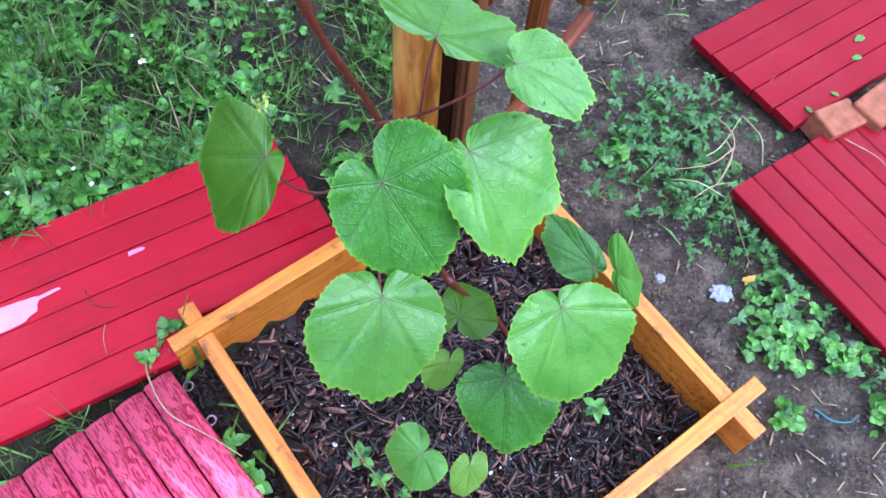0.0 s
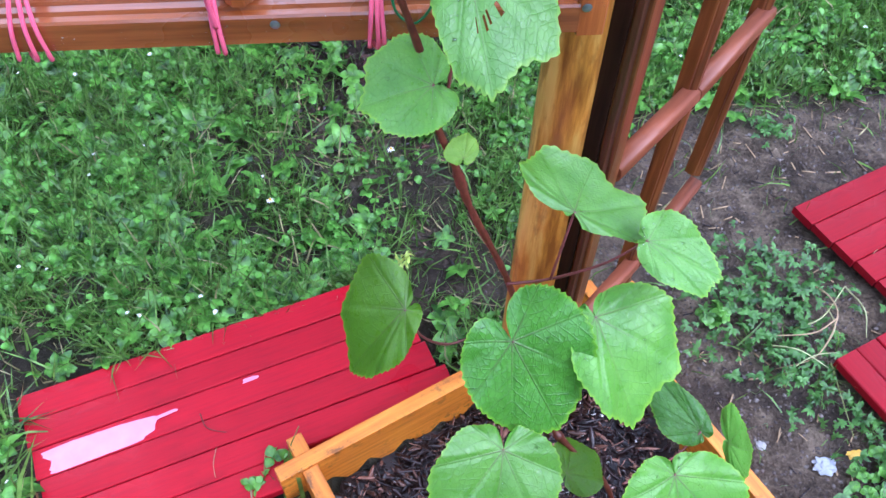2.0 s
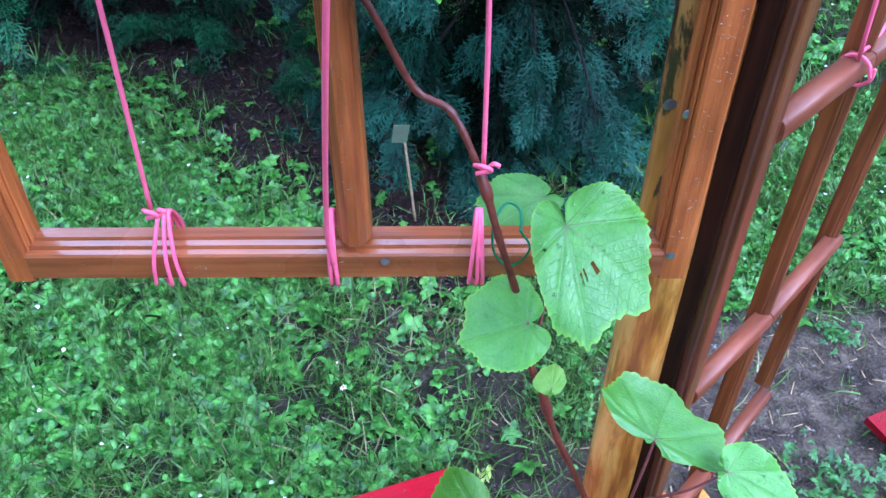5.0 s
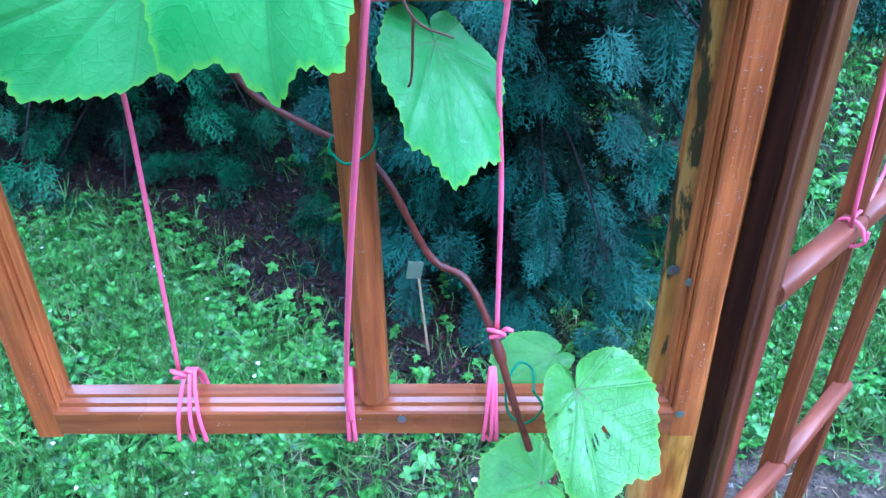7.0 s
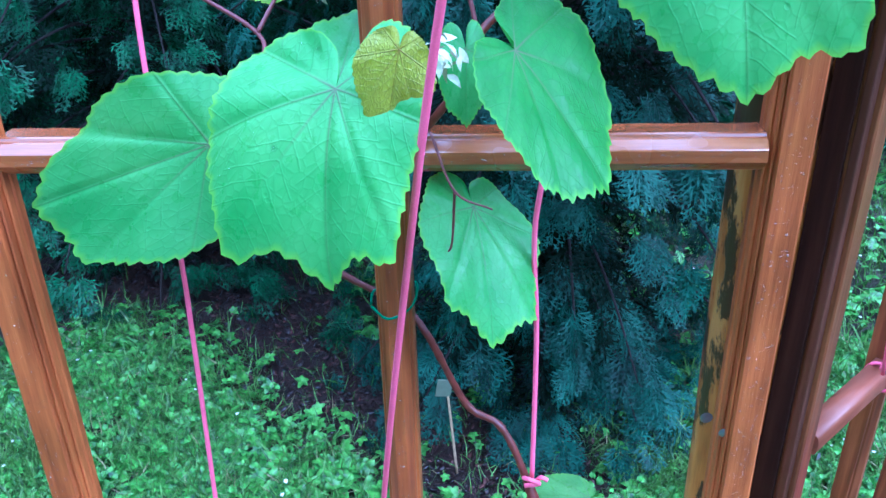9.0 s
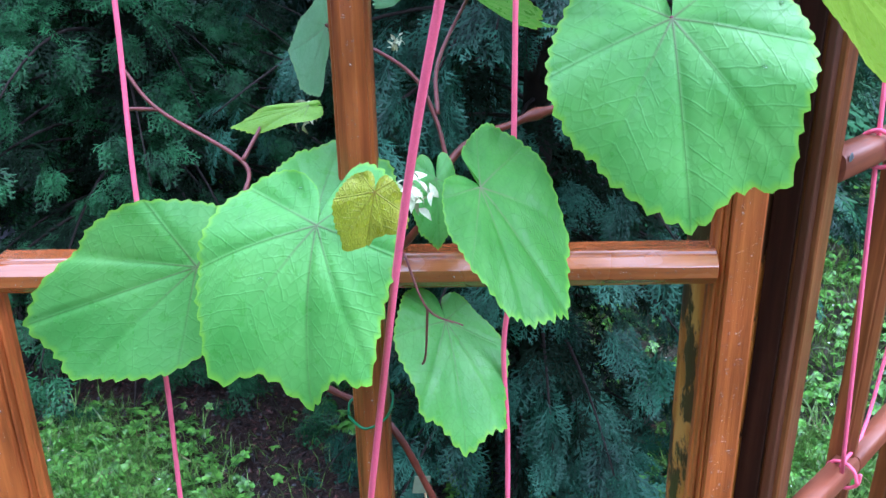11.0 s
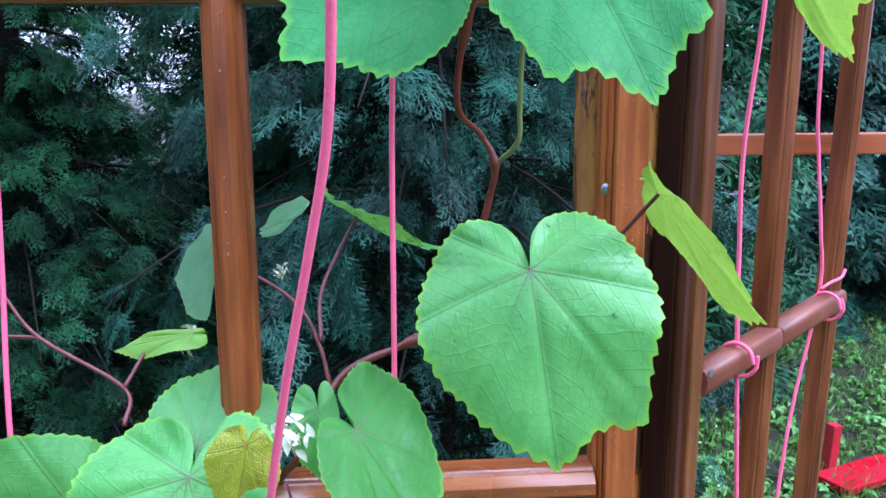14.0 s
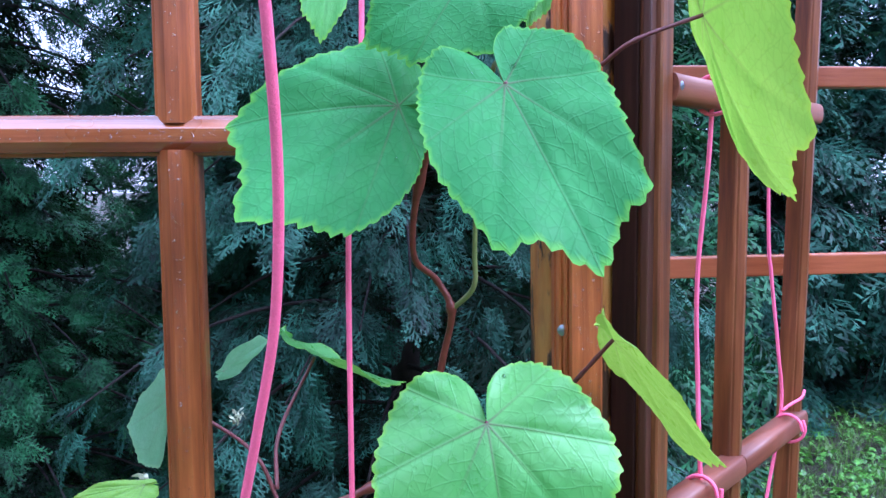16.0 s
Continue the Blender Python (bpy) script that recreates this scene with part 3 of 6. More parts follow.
BAR = [(-0.0045, 0.0), (0.0045, 0.0), (0.0055, 0.0008), (0.0112, 0.0068), (0.0118, 0.0095), (0.0138, 0.0105), (0.0145, 0.0125), (0.0145, 0.033), (-0.0145, 0.033), (-0.0145, 0.0125), (-0.0138, 0.0105), (-0.0118, 0.0095), (-0.0112, 0.0068), (-0.0055, 0.0008)]
RAIL = [(0.0, 0.002), (0.0, 0.0275), (0.0015, 0.030), (0.007, 0.031), (0.0085, 0.0345), (0.0145, 0.036), (0.016, 0.039), (0.028, 0.040), (0.028, 0.002)]
SLIM = [(0.74 * a, 0.74 * b) for a, b in BAR]
ROD = [(0.0095 - 0.0095 * math.sin(t) ** 0.4, 0.0115 * math.cos(t)) for t in np.linspace(0, math.pi, 11)] + [(0.022, -0.0115), (0.022, 0.0115)]
SIDE_STILE = [(-0.016, 0.012), (-0.0145, 0.0105), (-0.0105, 0.0100), (-0.0095, 0.0085), (-0.0090, 0.0015), (-0.0075, 0.0), (0.0130, 0.0), (0.0145, 0.0015), (0.0150, 0.0075), (0.0180, 0.0085), (0.0185, 0.034), (-0.016, 0.034)]


def nail(parent, at, r=0.0045):
    me = mesh_of("nail", [(r * math.cos(a), -0.0012 * (1 - k), r * math.sin(a)) if k else (0, -0.002, 0) for k in (0, 1) for a in np.linspace(0, 2 * math.pi, 10, endpoint=False)][9:], [(0, i, i % 10 + 1) for i in range(1, 11)], mat_steel)
    ob = part("nail", me, parent, "dull steel nail head")
    ob.location = Vector(at) - parent.location
    return ob


front = thing("trellis_panel", "red-brown stained wooden trellis panel, wet, nailed to a log post", "trellis", (-0.15, 0.64, 0.837))


def member(name, me, x, y, z, parent, turn=None):
    ob = part(name, me, parent)
    ob.location = (x - parent.location.x, y - parent.location.y, z - parent.location.z)
    if turn:
        ob.rotation_euler = turn
    return ob


TOP = 2.38
member("stile", prism("stile", stile_outline(), TOP - 0.833, mat_stain_z), 0.146, 0.64, 0.833, front)
member("stile", prism("stile", stile_outline(-1), TOP - 0.833, mat_stain_z), -0.440, 0.64, 0.833, front)
member("rail", prism("rail", RAIL, 0.586, mat_stain_x, "x"), -0.440, 0.64, 0.835, front)
for z in (1.2645, 1.650, 2.03):
    member("rail", prism("rail", BAR[::-1] and [(b, a) for a, b in BAR], 0.566, mat_stain_x, "x"), -0.428, 0.64, z, front)
for z0, z1 in ((0.874, 1.2545), (1.273, 1.640), (1.6585, 2.022), (2.038, TOP)):
    member("mullion", prism("mullion", BAR, z1 - z0, mat_stain_z), -0.137, 0.6405, z0, front)
for at in ((0.1415, 0.6500, 1.0075), (0.1415, 0.6500, 1.5025), (-0.110, 0.639, 0.8565), (0.151, 0.639, 0.8625)):
    nail(front, at, 0.0045)

# side panel, running off at about 46 degrees
SIDE = 46.0
side = thing("trellis_panel", "wet red-brown stained side trellis panel set at an angle, shade painted in", "trellis", (0.226, 0.673, 0.07))
side.rotation_euler = (0, 0, radians(SIDE))


def side_member(name, me, s, off, z, lean=0.0):
    ob = part(name, me, side)
    ob.location = (s, off, z - 0.07)
    ob.rotation_euler = (lean, 0, 0)
    return ob


# the uprights have warped: along the panel, the lean of each and the height at which it stands true
WARP = ((0.0, 0.0070, 0.90), (0.190, 0.0131, 0.39), (0.392, 0.0279, 0.62))


def warp(s, z):
    """How far the panel bulges forward at a place along it."""
    at = [q[0] for q in WARP]
    return float(np.interp(s, at, [q[1] * (z - q[2]) for q in WARP]))


# Colour of an added strip: the shade in the gap beside the log post.
mat_shade_strip = wood("dark gap shade strip", 2, (0.018, 0.0065, 0.0025), (0.038, 0.013, 0.005), (0.070, 0.025, 0.010), rough=0.85)
mat_shade_strip.node_tree.nodes["Principled BSDF"].inputs["Specular IOR Level"].default_value = 0.15
# Dark brown of the thin strip over the stile's left edge.
mat_moulding = wood("dark brown moulding", 2, (0.050, 0.016, 0.006), (0.105, 0.034, 0.012), (0.18, 0.062, 0.020), rough=0.55)
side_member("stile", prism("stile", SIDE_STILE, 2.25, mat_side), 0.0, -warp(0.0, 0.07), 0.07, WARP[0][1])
side_member("batten", box("batten", (0.005, 0.020, 2.25), mat_shade_strip, 0.001), -0.019, 0.0245 - warp(0.0, 1.195), 1.195, WARP[0][1])
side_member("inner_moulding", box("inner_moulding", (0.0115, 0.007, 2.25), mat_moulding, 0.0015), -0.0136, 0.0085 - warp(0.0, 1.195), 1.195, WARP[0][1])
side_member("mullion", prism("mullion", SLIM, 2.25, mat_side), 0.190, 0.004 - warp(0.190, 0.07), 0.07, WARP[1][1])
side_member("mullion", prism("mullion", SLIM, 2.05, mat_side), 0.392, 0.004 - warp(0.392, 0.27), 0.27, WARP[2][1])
for z in (0.240, 0.595, 0.966, 1.333, 1.689, 2.03):
    for s0, s1 in ((0.016, 0.1885), (0.1905, 0.399)):
        rod = prism("rail", ROD, s1 - s0, mat_rod, "x")
        rod.polygons.foreach_set("use_smooth", [len(p.vertices) == 4 for p in rod.polygons])
        side_member("rail", rod, s0, -0.003 - warp(s0, z), z).rotation_euler[2] = math.atan2(warp(s0, z) - warp(s1, z), s1 - s0)
for z in (0.952, 1.342, 1.69):
    n = nail(side, side.location, 0.004)
    n.location = (0.022, -0.003 - warp(0.022, z), z - 0.07)

# back panel beyond the side one
back = thing("trellis_panel", "honey-brown trellis panel behind the side panel", "trellis", (1.6, 0.99, 0.0))
mat_back = wood("lighter brown stained wood", 0, (0.20, 0.05, 0.012), (0.36, 0.115, 0.035), (0.50, 0.19, 0.07), rough=0.4, coat=0.2)
for z in (1.511, 1.738):
    member("rail", box("rail", (1.55, 0.022, 0.025), mat_back, 0.002), 1.105, 1.003, z, back)
member("stile", box("stile", (0.035, 0.035, 2.2), mat_stain_z, 0.003), 1.9, 1.01, 1.09, back)


def log_mesh():
    verts, faces = [], []
    nz, na = 70, 28
    for i in range(nz):
        z = -0.05 + 2.5 * i / (nz - 1)
        for j in range(na):
            a = 2 * math.pi * j / na
            p = Vector((math.cos(a), math.sin(a), z * 1.3))
            r = 0.041 * (1 + 0.05 * noise.noise(p * 1.4) + 0.035 * noise.noise(p * 4.0)) + 0.002 * max(0, (1.0 - z))
            bend = 0.004 * math.sin(z * 2.1)
            verts.append((r * math.cos(a) + bend, r * math.sin(a), z))
    for i in range(nz - 1):
        for j in range(na):
            k = (j + 1) % na
            faces.append((i * na + j, i * na + k, (i + 1) * na + k, (i + 1) * na + j))
    faces.append(tuple(range((nz - 1) * na, nz * na)))
    return mesh_of("log_post", verts, faces, mat_log)


post = new("log_post", log_mesh())
post.location = (0.176, 0.722, 0)
tagged(post, "peeled honey-coloured log post standing in the ground", "post")
nail(post, (0.1395, 0.694, 0.989), 0.006)

# ---------------------------------------------------------------- planter
PA = math.degrees(math.atan2(0.446, 0.895))
planter = thing("planter", "square raised planter of yellow glazed boards, filled with bark mulch", "planter", (-0.172, 0.590, 0.0))
planter.rotation_euler = (0, 0, radians(PA))


def board(name, u0, u1, v, z, along, me_seed, h=0.130):
    L = u1 - u0
    me = box(name, (L, 0.0255, h), mat_planter, 0.002, 2, 0.0012, me_seed)
    ob = part(name, me, planter)
    if along == "u":
        ob.location = ((u0 + u1) / 2, v, z - h / 2)
    else:
        ob.location = (v, -(u0 + u1) / 2, z - h / 2)
        ob.rotation_euler = (0, 0, -math.pi / 2)
    return ob


board("board", -0.048, 0.640, 0.0, 0.086, "u", 1)
board("board", -0.048, 0.610, 0.0, 0.080, "v", 2)
board("board", -0.055, 0.602, 0.566, 0.080, "v", 3)
board("board", -0.050, 0.622, -0.548, 0.085, "u", 4)
soil_pts = [(0.566 * i / 24, -0.548 * j / 24) for j in range(25) for i in range(25)]
part("soil", mesh_of("soil", [(u, v, -0.018 + 0.018 * noise.noise(Vector((u * 9, v * 9, 2))) + 0.004 * noise.noise(Vector((u * 30, v * 30, 2)))) for u, v in soil_pts], [(j * 25 + i + 25, j * 25 + i + 26, j * 25 + i + 1, j * 25 + i)[::-1] for j in range(24) for i in range(24)], mat_chip), planter, "dark damp bark mulch")

rng = np.random.default_rng(5)
CUBE = np.array([(x, y, z) for z in (-0.5, 0.5) for y in (-0.5, 0.5) for x in (-0.5, 0.5)])
CUBE_F = np.array([(0, 2, 3), (0, 3, 1), (4, 5, 7), (4, 7, 6), (0, 1, 5), (0, 5, 4), (2, 6, 7), (2, 7, 3), (0, 4, 6), (0, 6, 2), (1, 3, 7), (1, 7, 5)])


# a curled sliver of bark: five cross-sections along x, thinner to its ends
CURL = np.array([(x, w * y, 0.5 * x * x * 2 + t * th - 0.08 * abs(y)) for x, w, th in ((-0.5, 0.35, 0.06), (-0.28, 0.9, 0.12), (0.05, 1.0, 0.13), (0.32, 0.75, 0.1), (0.5, 0.25, 0.05)) for y, t in ((-0.5, -1), (0.5, -1), (0.5, 1), (-0.5, 1))])
CURL_F = np.array([q for i in range(4) for j in range(4) for a, b, c, d in [(4 * i + j, 4 * i + (j + 1) % 4, 4 * i + 4 + (j + 1) % 4, 4 * i + 4 + j)] for q in ((a, b, c), (a, c, d))] + [(0, 2, 1), (0, 3, 2), (16, 17, 18), (16, 18, 19)])


def chips(n, mat, name, label, lmin, lmax, seed):
    r = np.random.default_rng(seed)
    size = np.stack([lmin + (lmax - lmin) * r.uniform(0, 1, n) ** 1.8, 0.0012 + 0.0085 * r.uniform(0, 1, n) ** 2.2, r.uniform(0.5, 1.6, n) * 0.010], -1)
    m = turns(n, r, 0.45, 1, 1) * size[:, None, :]
    uv = r.uniform(0.02, 1.0, (n, 2)) * (0.53, -0.52) + (0.012, -0.012)
    z = np.array([-0.012 + 0.018 * noise.noise(Vector((u * 9, v * 9, 2))) for u, v in uv]) + r.uniform(0, 0.012, n)
    v, f = strew(CURL, CURL_F, m, np.column_stack([uv, z]))
    ob = part(name, soup(name, v, f, mat), planter, label)
    ob["kind"] = "stuff"
    return ob


chips(3400, mat_chip, "bark_mulch", "dark wet bark chips", 0.010, 0.055, 1)
chips(1500, plain("tan bark splinter", (0.26, 0.125, 0.085), 0.34, 0.7), "splinter_mulch", "tan bark splinters", 0.008, 0.045, 2)
chips(120, mat_white_strip, "perlite", "white perlite specks", 0.003, 0.008, 3)


# ---------------------------------------------------------------- red board decks
def deck(name, label, corner, angle, count, width, length, shift, mat, z, thick=0.018, domed=False, gap=0.0016, reach=None):
    """Boards side by side: each runs along the angle, the next lies to its right."""
    ob = thing(name, label, "deck", (corner[0], corner[1], z))
    ob.rotation_euler = (0, 0, radians(angle))
    for i in range(count):
        r = random.Random(i * 7 + int(corner[0] * 1000))
        if domed:
            out = [(-width / 2 + 0.001, -thick), (width / 2 - 0.001, -thick), (width / 2 - 0.001, -0.008)] + [((width / 2 - 0.001) * math.cos(a), -0.008 + 0.009 * math.sin(a)) for a in np.linspace(0.25, math.pi - 0.25, 12)] + [(-width / 2 + 0.001, -0.008)]
        else:
            w = width / 2 - gap / 2
            out = [(-w, -thick), (w, -thick), (w, -0.002), (w - 0.002, 0), (-w + 0.002, 0), (-w, -0.002)]
        run = min(length, reach(i) if reach else length)
        me = prism("board", out, run, mat, "x")
        if domed:
            me.polygons.foreach_set("use_smooth", [True] * len(me.polygons))
        b = part("board", me, ob)
        b.location = (i * shift + r.uniform(-0.004, 0.004), -width * (i + 0.5), r.uniform(-0.0012, 0.0012))
        b.rotation_euler = (0, r.uniform(-0.003, 0.003), r.uniform(-0.003, 0.003))
    for s in (0.12, 0.42 if reach else 0.85):
        j = part("bearer", box("bearer", (0.04, width * count * 0.9, 0.022), mat, 0.002), ob)
        j.location = (length * s + shift * count / 2, -width * count / 2, -thick - 0.0125)
    return ob


def behind_planter(i):
    """The length at which a board of the lawn deck meets the back of the planter."""
    c, s = math.cos(radians(19)), math.sin(radians(19))
    x0, y0 = -0.655 + 0.0535 * (i + 1) * s, 0.748 - 0.0535 * (i + 1) * c
    back = (y0 - 0.59 - 0.4983 * (x0 + 0.172)) / (0.4983 * c - s)
    left = -((x0 + 0.172) * 0.895 + (y0 - 0.59) * 0.446) / (0.895 * c + 0.446 * s)
    return max(back, left) - 0.0075 * i - 0.006


deck("board_deck", "glossy red-painted board deck lying on the lawn, wet", (-0.655, 0.748), 19.0, 6, 0.0535, 0.64, 0.0075, mat_red, 0.046, reach=behind_planter)
def worn_patch(parent, centre, size, angle, z, seed):
    """A pale, smooth film with an irregular outline, just above the boards."""
    r = random.Random(seed)
    n = 26
    ring = []
    for k in range(n):
        a = 2 * math.pi * k / n
        q = 1 + 0.10 * math.sin(3 * a + seed) + r.uniform(-0.06, 0.06)
        ring.append((size[0] * q * math.copysign(abs(math.cos(a)) ** 0.35, math.cos(a)), size[1] * min(q, 1.08) * math.copysign(abs(math.sin(a)) ** 0.55, math.sin(a))))
    verts = [(x, y, 0.0) for x, y in ring] + [(0.94 * x, 0.94 * y, 0.0005) for x, y in ring]
    faces = [(k, (k + 1) % n, n + (k + 1) % n, n + k) for k in range(n)] + [tuple(range(n, 2 * n))]
    ob = under(part("worn_patch", mesh_of("worn_patch", verts, faces, mat_pale_patch, False), None, "pale pink smooth film"), parent)
    ob.matrix_parent_inverse = parent.matrix_basis.inverted()
    ob.location, ob.rotation_euler = (*centre, z), (0, 0, radians(angle))
    return ob


mat_pale_patch = plain("pale pink film", (0.84, 0.27, 0.38), 0.16, 0.12, 40, 0.3, 0.0006)
LAWN_DECK = bpy.data.objects["board_deck"]
worn_patch(LAWN_DECK, (-0.503, 0.655), (0.085, 0.022), 19, 0.0475, 1)
worn_patch(LAWN_DECK, (-0.273, 0.755), (0.013, 0.004), 19, 0.0475, 2)
worn_patch(LAWN_DECK, (-0.405, 0.700), (0.020, 0.003), 24, 0.0475, 3)
deck("log_step", "red-painted deck of rounded planks with crazed paint", (-0.221, 0.541), -59.5, 7, 0.0475, 0.42, 0.0, mat_red_cracked, 0.062, 0.045, True)
deck("board_deck", "red-painted board deck on bare soil", (0.766, 1.073), 23.5, 5, 0.052, 0.62, 0.004, mat_red_dark, 0.040)
deck("board_deck", "red-painted board deck with boards running lengthwise", (1.069, 0.880), -66.0, 8, 0.047, 0.55, 0.0, mat_red_dark, 0.042)


def rain_on(parent, x0, x1, y, z0, z1, n, seed, face=(0, -1, 0)):
    r = np.random.default_rng(seed)
    pts = np.column_stack([r.uniform(x0, x1, n), np.full(n, y), r.uniform(z0, z1, n)]) - np.array(parent.location)
    return raindrops(pts, [face] * n, 0.0004 + 0.0006 * r.uniform(0, 1, n) ** 2.5, parent)


rain_on(front, 0.147, 0.167, 0.640, 0.86, 2.3, 1050, 61)
rain_on(front, -0.461, -0.442, 0.640, 0.86, 2.3, 700, 62)
rain_on(front, -0.1412, -0.1328, 0.6405, 0.90, 2.3, 640, 63)
rain_on(front, -0.42, 0.13, 0.640, 1.261, 1.268, 176, 64)
rain_on(front, -0.42, 0.13, 0.640, 1.6465, 1.6535, 240, 65)
rain_on(front, -0.42, 0.13, 0.640, 0.838, 0.864, 96, 66)


# ---------------------------------------------------------------- grapevine
vine = thing("grapevine", "young grapevine with reddish stems climbing the trellis, leaves wet", "vine", (0.245, 0.46, 0.04))
LEAF_ANG = [0, 10, 20, 30, 38, 55, 70, 90, 110, 130, 145, 158, 168, 176]
LEAF_RAD = [1, 0.925, 0.885, 0.89, 0.82, 0.74, 0.685, 0.625, 0.58, 0.53, 0.46, 0.36, 0.24, 0.04]
MAINS = np.radians([0, 33, -33, 74, -74, 122, -122])
leaf_count = 0


def vine_leaf(base, rib, across, mat, cup=0.10, droop=0.16, fold=0.10, lobes=(0.0, 0.0), label="", teeth=0.024, holes=(), heart=1.0, skew=(1.0, 1.0), drops=0):
    """A heart-shaped, toothed leaf: base where the stalk meets it, rib to its tip, across its full width."""
    global leaf_count
    leaf_count += 1
    r = np.random.default_rng(leaf_count)
    base, rib, across = (np.array(v, float) for v in (base, rib, across))
    size = 0.5 * (np.linalg.norm(rib) + np.linalg.norm(across))
    normal = np.cross(across, rib)
    normal /= np.linalg.norm(normal)
    na, rings = 177, 9
    th = np.radians(np.linspace(-176, 176, na))
    deg = np.degrees(th)
    rad = np.interp(np.abs(deg), LEAF_ANG, LEAF_RAD)
    rad = rad * (1 - (1 - heart) * np.clip((np.abs(deg) - 70) / 60, 0, 1))
    side_lobe = np.where(deg < 0, lobes[0], lobes[1])
    rad = rad + side_lobe * np.exp(-(((np.abs(deg) - 32) / 9) ** 2)) - 0.4 * side_lobe * np.exp(-(((np.abs(deg) - 15) / 8) ** 2))
    ph = r.uniform(0, 6, 3)
    rad = rad * (1 + 0.025 * np.sin(2 * th + ph[0]) + 0.02 * np.sin(5 * th + ph[1]))
    saw = ((deg + 360) / 6.5 + 0.06 * np.sin(th * 9)) % 1.0
    rad = rad * (1 + teeth * (np.where(saw < 0.6, saw / 0.6, (1 - saw) / 0.4) * 2 - 1) * np.clip((172 - np.abs(deg)) / 30, 0, 1))
    rho = np.linspace(0, 1, rings) ** 0.85
    R = rho[:, None] * rad[None]
    X, Y = R * np.sin(th)[None], R * np.cos(th)[None]
    dist = np.min(np.abs(np.sin(th[:, None] - MAINS[None])) + 2 * (np.cos(th[:, None] - MAINS[None]) < 0), 1)[None] * R
    h = -cup * (R**2) * 0.9 + fold * np.abs(X) * (1 - 0.4 * rho[:, None]) - droop * np.clip(Y, 0, 1) ** 2.2 - 0.10 * np.clip(-Y, 0, 1)
    h = h - 0.011 * np.exp(-((dist / 0.03) ** 2)) * np.clip(R * 3, 0, 1)
    h = h + 0.030 * rho[:, None] ** 3 * np.sin(6 * th + ph[2])[None] + 0.005 * rho[:, None] ** 2 * np.sin(15 * th + ph[0])[None] + 0.012 * rho[:, None] * np.sin(9 * R + 4 * th[None])
    X = np.where(X < 0, X * skew[0], X * skew[1])
    P = base + (X / 1.28)[..., None] * across + Y[..., None] * rib + (h * size)[..., None] * normal
    verts = [tuple(base)] + [tuple(p) for p in P[1:].reshape(-1, 3)]
    idx = lambda k, j: 0 if k == 0 else 1 + (k - 1) * na + j
    faces, corners = [], []
    for k in range(rings - 1):
        for j in range(na - 1):
            q = [(k, j), (k + 1, j), (k + 1, j + 1), (k, j + 1)] if k else [(0, j), (1, j), (1, j + 1)]
            if any(math.hypot(X[k, j] - hx, Y[k, j] - hy) < hr for hx, hy, hr in holes):
                continue
            faces.append([idx(*c) for c in q])
            mid = 0.5 * (th[j] + th[j + 1])
            main = MAINS[np.argmin(np.abs(mid - MAINS))]
            corners.append([(c, main) for c in q])
    me = mesh_of("leaf", verts, faces, mat)
    uv, uv2 = me.uv_layers.new(name="veins"), me.uv_layers.new(name="blade")
    flat, flat2 = [], []
    for cs in corners:
        for (k, j), main in cs:
            d = th[j] - main
            a, b = R[k, j] * math.cos(d), R[k, j] * abs(math.sin(d))
            flat += [a - 0.8 * b + main * 0.3, b]
            flat2 += [X[k, j], Y[k, j] + leaf_count * 3.7]
    uv.data.foreach_set("uv", flat)
    uv2.data.foreach_set("uv", flat2)
    at = me.attributes.new("rho", "FLOAT", "POINT")
    at.data.foreach_set("value", [0.0] + list(np.repeat(rho[1:], na)))
    ob = under(part("leaf", me, None, label), vine)
    if drops:
        pick = [(int(r.integers(2, 8)), int(r.integers(12, na - 12))) for _ in range(drops)]
        raindrops([P[k, j] for k, j in pick], [normal] * drops, 0.0006 + 0.0018 * r.uniform(0, 1, drops) ** 4, ob, mat_drop)
    return ob


def stem(points, r0, r1, mat=None, name="stem", knobs=0.04, label="", swell=()):
    return under(part(name, tube(name, points, r0, r1, mat or mat_stem, 8, 9, knobs, len(points), swell), None, label), vine)


vine_leaf((0.0936, 0.4949, 0.5659), (0.0498, -0.0688, -0.0796), (-0.1145, -0.0480, -0.0785), mat_leaf_mid, skew=(1.08, 0.92), fold=0.06, lobes=(-0.072, -0.023), drops=25, heart=0.91, cup=-0.055)
vine_leaf((0.1807, 0.5128, 0.5749), (0.0448, -0.0929, -0.0660), (-0.1159, -0.0678, -0.0072), mat_leaf_low, skew=(1.35, 0.65), lobes=(0.076, 0.015), droop=0.1, drops=60, heart=0.39, cup=0.088)
vine_leaf((-0.0131, 0.5401, 0.5660), (-0.0711, -0.0362, -0.0565), (-0.0354, 0.1056, 0.0392), mat_leaf_dark, skew=(0.68, 1.32), cup=0.053, lobes=(-0.012, 0.027), heart=0.47)
vine_leaf((0.0803, 0.4127, 0.4875), (-0.0170, -0.0956, -0.0652), (-0.1382, 0.0025, 0.0426), mat_leaf_low, skew=(0.96, 1.04), lobes=(-0.061, 0.019), drops=20, heart=0.59, cup=0.023)
vine_leaf((0.2682, 0.3948, 0.4347), (0.0170, -0.0972, -0.0707), (-0.1514, -0.0299, 0.0367), mat_leaf_low, skew=(1.13, 0.87), drops=45, lobes=(0.006, -0.023), heart=0.5, cup=0.105)
vine_leaf((0.2186, 0.3735, 0.3030), (-0.0119, -0.0832, -0.0597), (-0.1177, 0.0328, 0.0093), mat_leaf_mid, skew=(1.03, 0.97), lobes=(0.018, -0.004), heart=0.35, cup=0.069)
